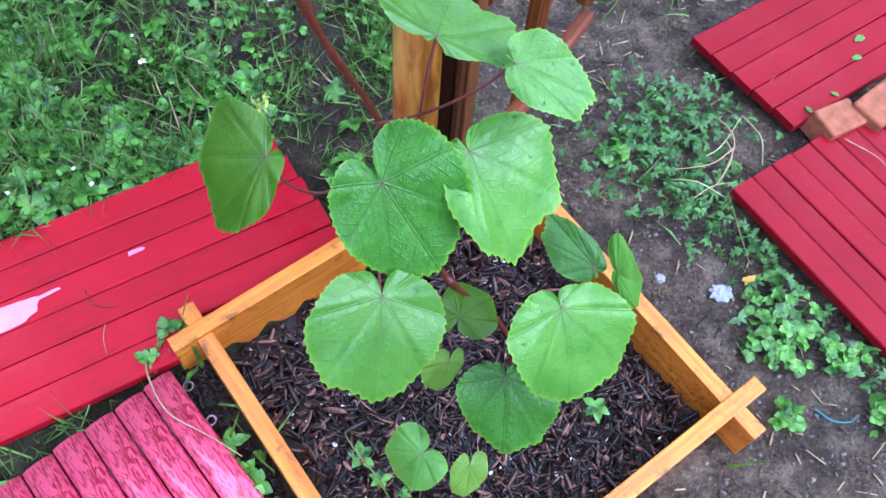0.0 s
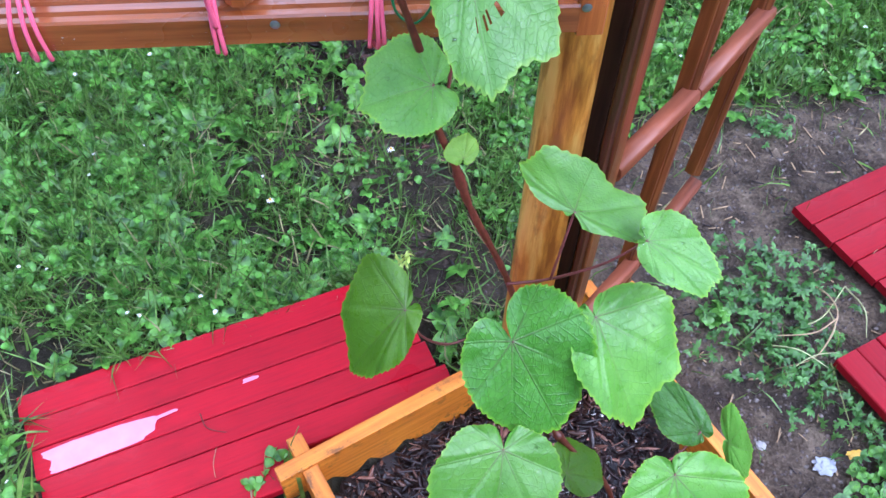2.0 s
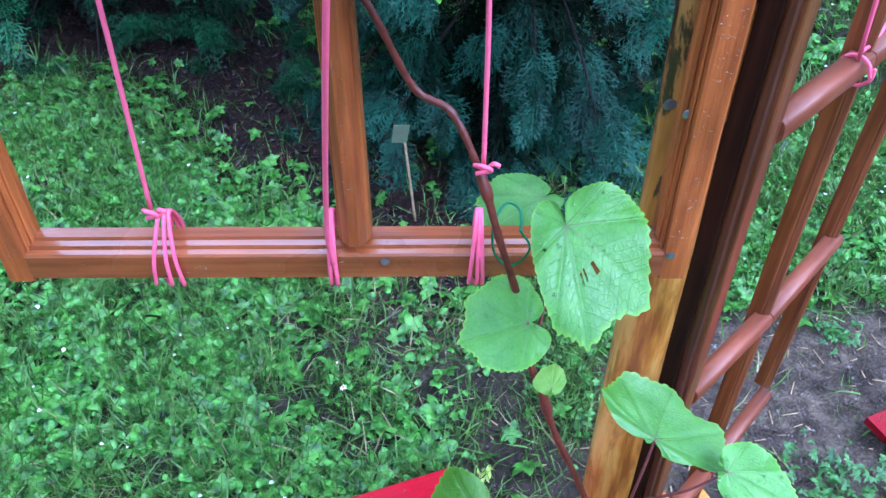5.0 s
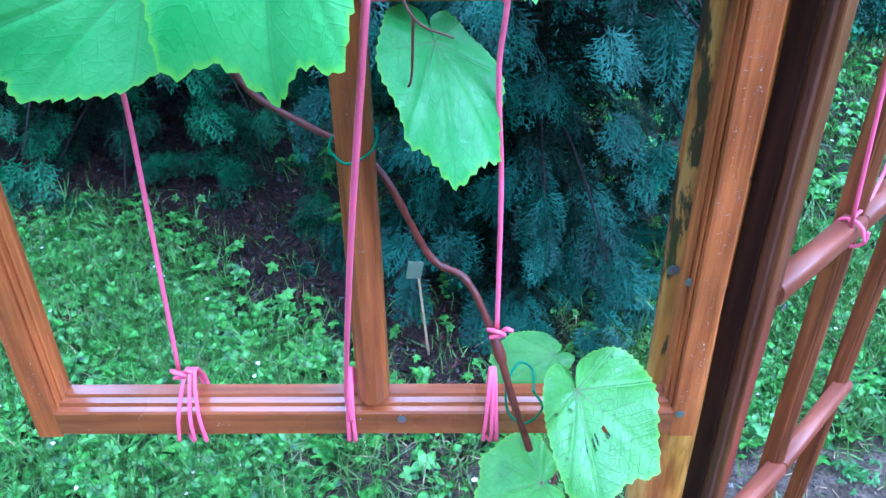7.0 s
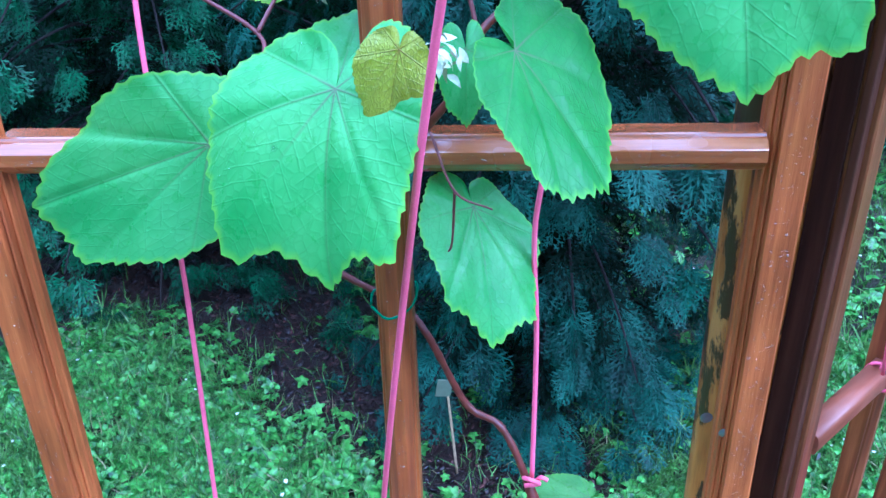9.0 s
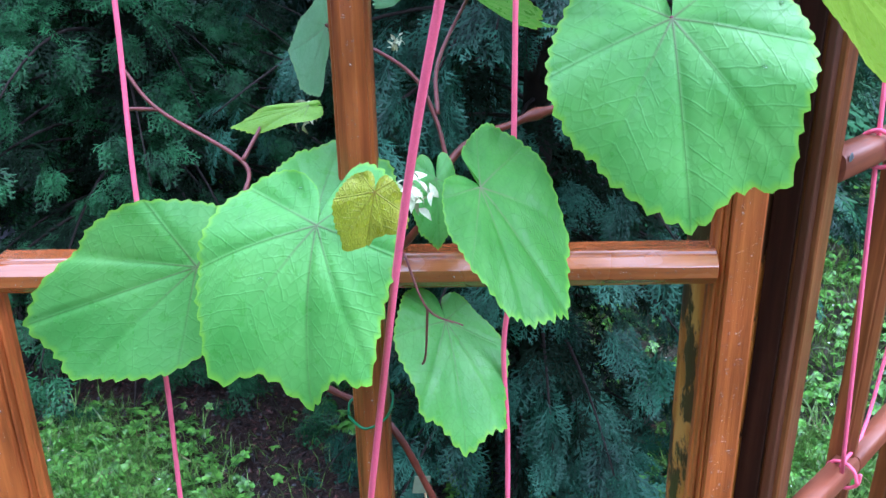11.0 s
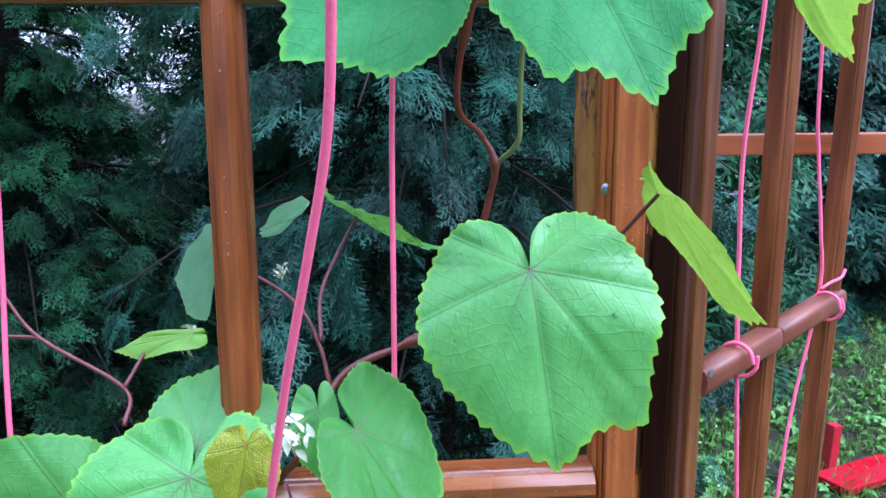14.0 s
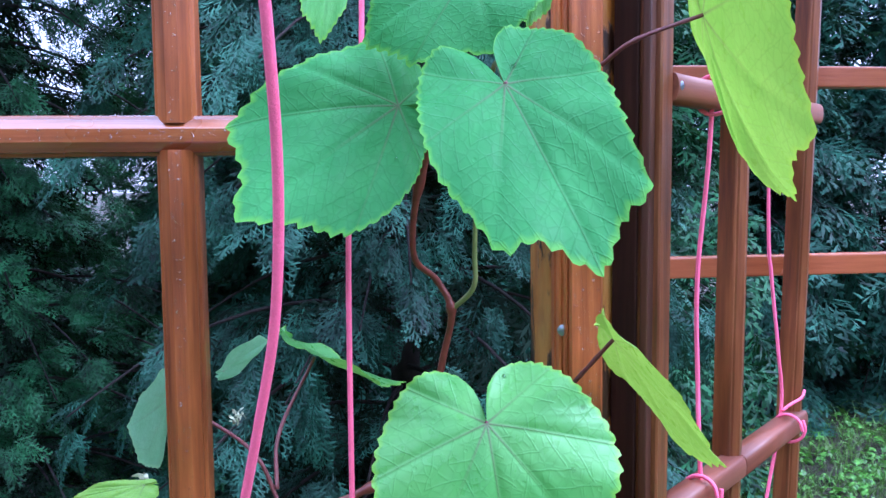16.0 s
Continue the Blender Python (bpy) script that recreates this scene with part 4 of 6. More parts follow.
vine_leaf((0.1152, 0.3332, 0.1685), (-0.0456, -0.0171, -0.0252), (-0.0384, 0.0769, 0.0066), mat_leaf_low, skew=(0.96, 1.04), lobes=(0.004, 0.014), heart=1.05, cup=0.079)
vine_leaf((0.1741, 0.3099, 0.1570), (-0.0114, -0.0361, -0.0296), (-0.0508, 0.0008, -0.0025), mat_leaf_lime, skew=(1.0, 1.0), lobes=(-0.0, 0.0), heart=0.99, cup=0.099)
vine_leaf((0.3795, 0.5241, 0.2478), (-0.0523, 0.0757, 0.0325), (0.0566, 0.0197, 0.0238), mat_leaf_mid, skew=(1.3, 0.7), lobes=(0.025, -0.005), heart=0.38, cup=0.103)
vine_leaf((0.3618, 0.4537, 0.3729), (0.0304, -0.0200, -0.0199), (0.0218, -0.0504, -0.1081), mat_leaf_low, skew=(1.07, 0.93), lobes=(0.004, -0.001), heart=0.73, cup=0.116)
vine_leaf((0.1556, 0.5740, 0.6720), (0.0282, 0.0666, -0.0133), (0.1292, -0.0554, -0.0587), mat_leaf_low, skew=(0.95, 1.05), cup=-0.044, droop=-0.06, fold=0.0, heart=0.34, lobes=(0.056, 0.091))
vine_leaf((0.2238, 0.5426, 0.6606), (0.0718, -0.0351, -0.0158), (-0.0172, -0.0646, -0.0339), mat_leaf_low, skew=(1.06, 0.94), cup=0.005, lobes=(-0.041, 0.036), drops=30, heart=0.32)
vine_leaf((0.179, 0.460, 0.294), (0.028, 0.060, -0.010), (0.072, -0.015, -0.044), mat_leaf_dark, skew=(0.69, 1.31))
vine_leaf((0.163, 0.425, 0.240), (-0.019, -0.032, -0.030), (-0.048, 0.004, -0.000), mat_leaf_lime, skew=(0.77, 1.23))
vine_leaf((0.240, 0.510, 0.396), (0.014, -0.020, -0.012), (-0.045, -0.015, -0.002), mat_leaf_low, skew=(1.17, 0.83))
vine_leaf((0.0437, 0.5670, 0.7624), (0.0056, 0.0209, 0.0124), (0.0305, -0.0005, -0.0004), mat_leaf_lime, skew=(1.19, 0.81), lobes=(-0.005, 0.009), heart=0.64, cup=0.098)
vine_leaf((0.0171, 0.5767, 0.8397), (-0.0589, -0.0175, 0.0025), (-0.0136, 0.0785, 0.0369), mat_leaf_low, skew=(0.88, 1.12), drops=15, lobes=(0.013, 0.05), heart=0.81, cup=0.111)
vine_leaf((0.0397, 0.5741, 0.9543), (0.0144, -0.0864, -0.0389), (-0.0926, -0.0349, -0.0153), mat_leaf_low, skew=(1.34, 0.66), lobes=(0.092, -0.005), holes=((-0.1, 0.44, 0.05), (-0.2, 0.36, 0.03), (0.0, 0.4, 0.025)), drops=40, heart=0.83, cup=0.121)
vine_leaf((0.0399, 0.7008, 0.8833), (-0.0542, -0.0287, -0.0084), (-0.0475, 0.0388, 0.0243), mat_leaf_low, skew=(0.69, 1.31), lobes=(0.09, 0.004), heart=0.62, cup=0.143)
vine_leaf((-0.2536, 0.6101, 1.2876), (-0.1520, 0.0101, -0.0520), (-0.0202, 0.0439, 0.1212), mat_leaf, skew=(1.08, 0.92), drops=8, lobes=(0.027, -0.08), heart=0.65, cup=-0.01)
vine_leaf((-0.1424, 0.4911, 1.3605), (-0.0188, -0.0599, -0.0828), (-0.1222, 0.0356, -0.0181), mat_leaf, skew=(0.77, 1.23), lobes=(0.097, 0.103), cup=0.209, drops=14, heart=0.99)
vine_leaf((-0.1072, 0.4790, 1.3835), (-0.0090, -0.0096, -0.0459), (-0.0411, 0.0021, 0.0099), mat_leaf_yellow, skew=(0.97, 1.03), lobes=(-0.064, -0.068), heart=0.56, cup=0.057)
vine_leaf((-0.0483, 0.5233, 1.3715), (0.0547, -0.0594, -0.0488), (-0.0364, -0.0934, -0.0479), mat_leaf_fresh, skew=(1.08, 0.92), cup=0.085, lobes=(0.002, -0.039), heart=0.74)
vine_leaf((-0.0728, 0.6483, 1.2223), (0.0255, -0.0679, -0.0689), (-0.0868, -0.0306, 0.0292), mat_leaf, skew=(1.0, 1.0), lobes=(0.054, 0.047), heart=0.74, cup=0.101)
vine_leaf((-0.1669, 0.6287, 1.3181), (0.0147, 0.0413, 0.0554), (0.0996, -0.0062, -0.0159), mat_leaf, skew=(0.81, 1.19), lobes=(0.016, 0.008), heart=1.0, cup=0.094)
vine_leaf((-0.077, 0.620, 1.349), (0.003, -0.020, -0.045), (-0.034, -0.010, -0.004), mat_leaf, skew=(0.86, 1.14))
vine_leaf((0.0622, 0.5388, 1.4658), (0.0096, -0.0575, -0.1058), (-0.1451, 0.0139, -0.0193), mat_leaf, skew=(1.01, 0.99), lobes=(0.093, -0.042), cup=0.206, droop=0.1, heart=0.85, drops=6)
vine_leaf((0.1599, 0.5883, 1.5056), (0.0835, -0.0033, -0.0982), (0.0166, 0.0781, -0.0405), mat_leaf_lime, skew=(0.86, 1.14), cup=-0.059, droop=0.04, fold=0.0, heart=0.4, lobes=(0.055, -0.068))
vine_leaf((-0.1637, 0.7236, 1.4460), (-0.0162, -0.0225, -0.0194), (0.0081, -0.0037, 0.0800), mat_leaf_pale, skew=(1.3, 0.7), cup=0.107, teeth=0.012, lobes=(-0.026, 0.018), heart=0.58)
vine_leaf((-0.1215, 0.7342, 1.4631), (0.0295, 0.0538, 0.0143), (-0.0031, -0.0031, -0.0244), mat_leaf_pale, skew=(1.3, 0.7), cup=0.014, fold=0.25, heart=0.35, droop=-0.05, teeth=0.008, lobes=(-0.001, 0.003))
vine_leaf((-0.0676, 0.7843, 1.4784), (0.0917, 0.0173, -0.0651), (0.0035, 0.1823, -0.0357), mat_leaf, skew=(1.3, 0.7), cup=0.07, droop=0.05, fold=0.02, heart=0.34, lobes=(0.041, 0.019))
vine_leaf((-0.1740, 0.6781, 1.3912), (-0.0781, 0.0384, -0.0187), (-0.0119, 0.0258, 0.0126), mat_leaf_lime, skew=(1.31, 0.69), cup=0.041, fold=0.02, lobes=(-0.001, -0.024), heart=0.34)
vine_leaf((0.0146, 0.5905, 1.6656), (-0.1040, -0.0246, 0.0000), (0.0195, 0.0767, 0.1254), mat_leaf_deep, skew=(1.29, 0.71), lobes=(0.075, -0.052), drops=8, heart=0.63, cup=0.047)
vine_leaf((0.0557, 0.5523, 1.7419), (-0.0390, -0.0335, -0.0495), (-0.0999, 0.0072, 0.0096), mat_leaf_deep, skew=(1.11, 0.89), lobes=(0.03, 0.017), heart=1.0, cup=0.102)
vine_leaf((0.0655, 0.4930, 1.6680), (0.0275, -0.0832, -0.0859), (-0.0988, -0.0098, -0.0417), mat_leaf_deep, skew=(0.94, 1.06), lobes=(0.065, 0.059), drops=8, heart=0.93, cup=-0.047)
vine_leaf((-0.025, 0.500, 1.745), (-0.009, -0.020, -0.050), (-0.032, -0.000, -0.003), mat_leaf, skew=(0.96, 1.04))
vine_leaf((0.103, 0.580, 1.771), (-0.007, -0.020, -0.057), (-0.035, -0.000, -0.001), mat_leaf, skew=(1.08, 0.92))
vine_leaf((0.2235, 0.5920, 1.7269), (0.0804, 0.0685, -0.1577), (-0.0048, 0.0837, -0.0537), mat_leaf_lime, skew=(1.51, 0.49), cup=0.219, fold=0.02, lobes=(0.094, -0.073), heart=1.0)
stem([(0.262, 0.452, -0.03), (0.262, 0.452, 0.14), (0.240, 0.470, 0.229), (0.188, 0.500, 0.287), (0.165, 0.520, 0.318), (0.135, 0.565, 0.414), (0.105, 0.600, 0.521), (0.058, 0.590, 0.659), (0.038, 0.585, 0.735), (0.022, 0.590, 0.781), (0.016, 0.600, 0.825), (-0.008, 0.615, 0.904), (-0.025, 0.635, 0.959), (-0.049, 0.655, 1.007), (-0.080, 0.665, 1.025), (-0.113, 0.672, 1.093), (-0.137, 0.685, 1.115), (-0.179, 0.690, 1.138), (-0.221, 0.700, 1.161), (-0.248, 0.710, 1.199)], 0.0042, 0.003, mat_stem, "stem", knobs=0.07, swell=(0.18, 0.4, 0.62, 0.85))
stem([(-0.248, 0.710, 1.199), (-0.200, 0.690, 1.223), (-0.132, 0.670, 1.259), (-0.091, 0.630, 1.309), (-0.061, 0.660, 1.358), (-0.012, 0.665, 1.381), (0.031, 0.660, 1.404), (0.050, 0.650, 1.486), (0.055, 0.640, 1.522), (0.044, 0.640, 1.545), (0.027, 0.630, 1.564), (0.030, 0.620, 1.612), (0.049, 0.600, 1.680), (0.056, 0.552, 1.742)], 0.0032, 0.0022, mat_stem, "stem", knobs=0.07, swell=(0.18, 0.4, 0.62, 0.85))
stem([(0.055, 0.640, 1.522), (0.070, 0.630, 1.540), (0.071, 0.630, 1.567), (0.072, 0.620, 1.620), (0.074, 0.570, 1.687), (0.066, 0.493, 1.668)], 0.002, 0.0015, mat_green_stem, "stem")
stem([(-0.069, 0.660, 1.349), (-0.078, 0.670, 1.383), (-0.099, 0.680, 1.417), (-0.164, 0.724, 1.446)], 0.0018, 0.0014, mat_petiole, "petiole")
stem([(-0.076, 0.670, 1.385), (-0.075, 0.700, 1.420), (-0.047, 0.735, 1.472)], 0.0018, 0.0014, mat_petiole, "petiole")
stem([(-0.226, 0.660, 1.325), (-0.230, 0.680, 1.348), (-0.294, 0.690, 1.388), (-0.321, 0.700, 1.419)], 0.0018, 0.0014, mat_petiole, "petiole")
stem([(-0.294, 0.690, 1.388), (-0.324, 0.700, 1.387)], 0.0018, 0.0014, mat_petiole, "petiole")
stem([(-0.230, 0.680, 1.348), (-0.216, 0.700, 1.373)], 0.0018, 0.0014, mat_petiole, "petiole")
stem([(-0.102, 0.620, 1.292), (-0.085, 0.600, 1.256), (-0.059, 0.600, 1.242)], 0.0011, 0.0007, mat_petiole, "tendril")
stem([(-0.085, 0.600, 1.256), (-0.089, 0.610, 1.207), (-0.101, 0.620, 1.204)], 0.0011, 0.0007, mat_petiole, "tendril")
stem([(0.141, 0.560, 0.579), (0.146, 0.560, 0.635), (0.156, 0.574, 0.672)], 0.0018, 0.0014, mat_petiole, "petiole")
stem([(0.098, 0.575, 0.552), (0.142, 0.565, 0.572), (0.187, 0.545, 0.623), (0.224, 0.543, 0.661)], 0.0018, 0.0014, mat_petiole, "petiole")
stem([(0.068, 0.555, 0.483), (0.033, 0.550, 0.474), (0.003, 0.545, 0.505), (-0.013, 0.540, 0.566)], 0.0018, 0.0014, mat_petiole, "petiole")
stem([(0.133, 0.530, 0.450), (0.094, 0.495, 0.566)], 0.0018, 0.0014, mat_petiole, "petiole")
stem([(0.092, 0.470, 0.476), (0.082, 0.440, 0.485), (0.080, 0.413, 0.487)], 0.0018, 0.0014, mat_petiole, "petiole")
stem([(0.266, 0.450, 0.335), (0.268, 0.395, 0.435)], 0.0018, 0.0014, mat_petiole, "petiole")
stem([(0.074, 0.640, 1.445), (0.062, 0.539, 1.466)], 0.0018, 0.0014, mat_petiole, "petiole")
stem([(0.142, 0.620, 1.470), (0.160, 0.588, 1.506)], 0.0018, 0.0014, mat_petiole, "petiole")
stem([(0.162, 0.620, 1.697), (0.179, 0.600, 1.711), (0.224, 0.592, 1.727)], 0.0018, 0.0014, mat_petiole, "petiole")
stem([(0.078, 0.570, 1.698), (0.066, 0.493, 1.668)], 0.0018, 0.0014, mat_petiole, "petiole")
stem([(0.167, 0.540, 0.452), (0.181, 0.513, 0.575)], 0.0018, 0.0014, mat_petiole, "petiole")
stem([(0.253, 0.450, 0.271), (0.341, 0.500, 0.221), (0.380, 0.524, 0.248)], 0.0018, 0.0014, mat_petiole, "petiole")
stem([(0.022, 0.590, 0.781), (0.031, 0.600, 0.810), (0.040, 0.615, 0.875), (0.040, 0.574, 0.954)], 0.0018, 0.0014, mat_petiole, "petiole")
stem([(0.022, 0.590, 0.777), (0.027, 0.585, 0.812), (0.017, 0.577, 0.840)], 0.0018, 0.0014, mat_petiole, "petiole")

# ---------------------------------------------------------------- ropes
def rope(points, r, label, knots=()):
    me = tube("rope", points, r, r, mat_rope, 8, 12)
    ob = tagged(new("rope", me), label, "rope", "pink twine ropes")
    for loop_pts in knots:
        k = part("knot", tube("knot", loop_pts, r * 0.95, r * 0.95, mat_rope, 7, 10), ob)
    return ob


def wrap(x, z0, z1, y0, y1, n, slant=0.01, seed=0):
    """Turns of twine round a rail, from front to back."""
    r = random.Random(seed)
    pts = []
    for i in range(n):
        dx = slant * (i - n / 2) + r.uniform(-0.002, 0.002)
        pts += [(x + dx, y0 - 0.003, z0 - 0.004), (x + dx * 0.7, y0 - 0.003, (z0 + z1) / 2), (x + dx * 0.3, (y0 + y1) / 2, z1 + 0.004), (x + dx * 0.4, y1 + 0.003, (z0 + z1) / 2), (x + dx * 0.9, (y0 + y1) / 2, z0 - 0.004)]
    return pts


def overhand(x, y, z, s=0.006):
    return [(x - s, y, z - s), (x + s, y - s * 0.7, z), (x - s * 0.3, y - s, z + s), (x - s * 1.2, y + s * 0.3, z + s * 0.2), (x + s * 0.4, y + s * 0.6, z - s * 0.6), (x + s * 1.3, y - s * 0.4, z + s * 0.9), (x + s * 2.2, y - s * 0.6, z + s * 0.6)]


rope([(-0.308, 0.634, 0.925), (-0.303, 0.64, 1.113), (-0.302, 0.642, 1.184), (-0.310, 0.66, 1.327), (-0.312, 0.68, 1.449), (-0.313, 0.69, 1.551), (-0.318, 0.70, 1.80), (-0.32, 0.71, 2.3)], 0.0021, "pink twine tied to the bottom rail, running up", [wrap(-0.306, 0.835, 0.897, 0.64, 0.678, 3, 0.012, 1), overhand(-0.307, 0.632, 0.922)])
rope([(-0.157, 0.634, 0.86), (-0.156, 0.62, 0.917), (-0.132, 0.545, 1.099), (-0.110, 0.495, 1.251), (-0.095, 0.463, 1.350), (-0.080, 0.435, 1.435), (-0.065, 0.411, 1.505), (-0.055, 0.394, 1.556), (-0.051, 0.376, 1.612), (-0.052, 0.356, 1.670), (-0.058, 0.325, 1.77), (-0.07, 0.27, 1.95), (-0.08, 0.22, 2.3)], 0.0023, "slack pink twine hanging from above to the bottom rail", [wrap(-0.157, 0.835, 0.897, 0.64, 0.678, 2, 0.006, 2)])
rope([(-0.023, 0.632, 0.972), (-0.023, 0.634, 1.114), (-0.027, 0.634, 1.204), (-0.022, 0.632, 1.2645), (-0.020, 0.645, 1.361), (-0.019, 0.65, 1.546), (-0.015, 0.65, 1.65), (-0.006, 0.65, 1.73), (0.0, 0.65, 2.3)], 0.0021, "taut pink twine looped round the rails", [wrap(-0.023, 0.835, 0.897, 0.64, 0.678, 3, 0.006, 3), overhand(-0.023, 0.63, 0.970), wrap(-0.021, 1.258, 1.286, 0.64, 0.673, 1, 0.004, 4)])


def rail_ring(s, z, slant, turns_n=1.4, r=0.0165):
    """Twine wound round a rail of the side panel."""
    pts = []
    for a in np.linspace(0, 2 * math.pi * turns_n, int(10 * turns_n)):
        pts.append(tuple(side.matrix_basis @ Vector((s + slant * a / (2 * math.pi), 0.005 - warp(s, z) - r * math.cos(a), z - 0.07 + r * math.sin(a)))))
    return pts


rope([(0.318, 0.748, 1.0), (0.297, 0.745, 1.33), (0.298, 0.757, 1.431), (0.298, 0.76, 1.528), (0.308, 0.755, 1.69), (0.312, 0.762, 2.0)], 0.0021, "pink twine looped round the side trellis rails", [rail_ring(0.092, 1.333, 0.012, 1.05), rail_ring(0.100, 1.689, 0.010, 1.05), rail_ring(0.160, 0.966, 0.010, 1.05)])
rope([(0.325, 0.765, 0.995), (0.396, 0.86, 0.99), (0.436, 0.90, 1.198), (0.474, 0.925, 1.346), (0.470, 0.925, 1.42), (0.463, 0.93, 1.506), (0.458, 0.93, 1.589), (0.455, 0.93, 2.0)], 0.0020, "pink twine slung between the side trellis bars", [rail_ring(0.345, 1.333, 0.012, 1.1), [(0.474, 0.922, 1.352), (0.486, 0.925, 1.358), (0.505, 0.935, 1.362), (0.512, 0.94, 1.370)]])



# ---------------------------------------------------------------- conifers
def spray_template(n_side, n_sub, seed, fat=0.0145):
    """A flat, drooping spray of scale leaves: stalk along +y, fans on both sides."""
    r = np.random.default_rng(seed)
    v, f = [], []

    def sliver(a, b, w):
        a, b = np.array(a, float), np.array(b, float)
        d = b - a
        s = np.cross(d, (0, 0, 1.0))
        s = s / (np.linalg.norm(s) + 1e-9) * w
        m = a + 0.55 * d
        k = len(v)
        v.extend([a, m + s, b, m - s])
        f.extend([(k, k + 1, k + 2), (k, k + 2, k + 3)])

    def at(t):
        return np.array((0.05 * math.sin(3 * t + seed), t, -0.28 * t**2))

    for i in range(4):
        sliver(at(i / 4), at((i + 1) / 4), 0.016)
    for i in range(n_side):
        t = 0.10 + 0.88 * i / n_side
        sgn = 1 if i % 2 else -1
        ln = 0.50 * (1 - 0.75 * t) * r.uniform(0.8, 1.2) + 0.05
        ang = radians(48 + r.uniform(-9, 9)) * sgn
        d = np.array((math.sin(ang), math.cos(ang), -0.25 + r.uniform(-0.15, 0.1)))
        a = at(t)
        sliver(a, a + d * ln, fat)
        for k in range(n_sub):
            q = 0.25 + 0.7 * k / n_sub
            s2 = 1 if k % 2 else -1
            an2 = ang + s2 * radians(42)
            d2 = np.array((math.sin(an2), math.cos(an2), -0.3 + r.uniform(-0.2, 0.2)))
            p = a + d * ln * q
            sliver(p, p + d2 * ln * 0.46 * (1.1 - 0.6 * q), fat)
    return np.array(v), np.array(f)


SPRAYS = [spray_template(15, 4, s, 0.017) for s in (1, 2, 3)]
TUFTS = [spray_template(12, 3, s, 0.022) for s in (7, 8, 9)]
COARSE = [spray_template(8, 2, s, 0.03) for s in (4, 5, 6)]


def conifer(name, label, at, height, radius, mat, seed, boughs, skirt, clumps, fan, templates, size, droop, waist=0.0, foot=1.0):
    """Trunk, limbs and a crown of clumped flat sprays."""
    r = np.random.default_rng(seed)
    ob = thing(name, label, "tree", (at[0], at[1], 0), group="conifer hedge")
    part("trunk", tube("trunk", [(0, 0, -0.05), (0.01, 0.01, height * 0.4), (0, 0, height)], 0.055, 0.012, mat_bark, 10, 8, 0.05), ob)
    pos, frames, inner_p, inner_m = [], [], [], []
    for i in range(boughs):
        z0 = skirt + (height - skirt) * (i / boughs) ** 1.2
        a = i * 2.39996 + r.normal(0, 0.25)
        ln = radius * (1 - 0.75 * (z0 / height) ** 1.6) * r.uniform(0.72, 1.12) * (1 - waist * math.exp(-(((z0 - 1.62) / 0.33) ** 2))) * min(1.0, foot + (1 - foot) * z0 / 1.15)
        rise = r.uniform(0.05, 0.45) if z0 > 0.5 else r.uniform(-0.05, 0.2)
        out = np.array((math.cos(a), math.sin(a), 0))
        side = np.array((-out[1], out[0], 0))
        p0 = np.array((0, 0, z0))
        run = [p0 + out * ln * t + np.array((0, 0, ln * (rise * t - 0.55 * t * t))) for t in np.linspace(0, 1, 6)]
        part("limb", tube("limb", run, 0.007, 0.002, mat_bark, 5, 2), ob)
        near = clumps if out[1] < 0.35 else clumps // 2
        for c in range(near):
            t = 0.26 + 0.78 * ((c + r.uniform(0.2, 0.8)) / near) ** 0.8
            p = p0 + out * ln * t + np.array((0, 0, ln * (rise * t - 0.55 * t * t)))
            off = r.normal(0, 0.16 * ln * (1.15 - 0.6 * t))
            p = p + side * off + np.array((0, 0, r.normal(0, 0.03)))
            turn = a + 1.6 * off / max(ln, 0.1) + r.normal(0, 0.35)
            pitch = r.normal(droop, 0.25)
            for k in range(fan):
                q = (k + 0.5) / fan * 2 - 1
                az, el = turn + 0.7 * q + r.normal(0, 0.15), pitch - 0.25 * q * q + r.normal(0, 0.22)
                d = np.array((math.cos(az) * math.cos(el), math.sin(az) * math.cos(el), math.sin(el)))
                x = np.cross(d, (0, 0, 1.0) + r.normal(0, 0.4, 3))
                x /= np.linalg.norm(x)
                frames.append(np.stack([x, d, np.cross(x, d)], 1) * r.uniform(0.75, 1.2) * size)
                pos.append(p + d * 0.01 + r.normal(0, 0.012, 3))
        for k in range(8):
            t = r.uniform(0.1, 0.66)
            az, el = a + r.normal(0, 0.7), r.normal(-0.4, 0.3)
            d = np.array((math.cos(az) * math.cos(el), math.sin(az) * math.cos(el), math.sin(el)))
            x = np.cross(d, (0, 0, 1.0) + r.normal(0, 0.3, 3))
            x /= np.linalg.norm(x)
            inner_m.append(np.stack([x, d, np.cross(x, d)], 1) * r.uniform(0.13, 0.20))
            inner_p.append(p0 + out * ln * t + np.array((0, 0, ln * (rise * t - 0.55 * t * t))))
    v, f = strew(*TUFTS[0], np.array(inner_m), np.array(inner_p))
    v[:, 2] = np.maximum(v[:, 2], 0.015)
    part("inner_foliage", soup("inner_foliage", v, f, mat_conifer_inner), ob, "inner foliage with painted crown shade")["kind"] = "stuff"
    pos, frames = np.array(pos), np.array(frames)
    pos[:, 2] = np.maximum(pos[:, 2], 0.07)
    kind = r.integers(0, 3, len(pos))
    vs, fs, base = [], [], 0
    for s, (tv, tf) in enumerate(templates):
        v, f = strew(tv, tf, frames[kind == s], pos[kind == s])
        vs.append(v)
        fs.append(f + base)
        base += len(v)
    v, f = np.concatenate(vs), np.concatenate(fs)
    v[:, 2] = np.maximum(v[:, 2], 0.015)
    part("crown", soup("crown", v, f, mat), ob)
    return ob


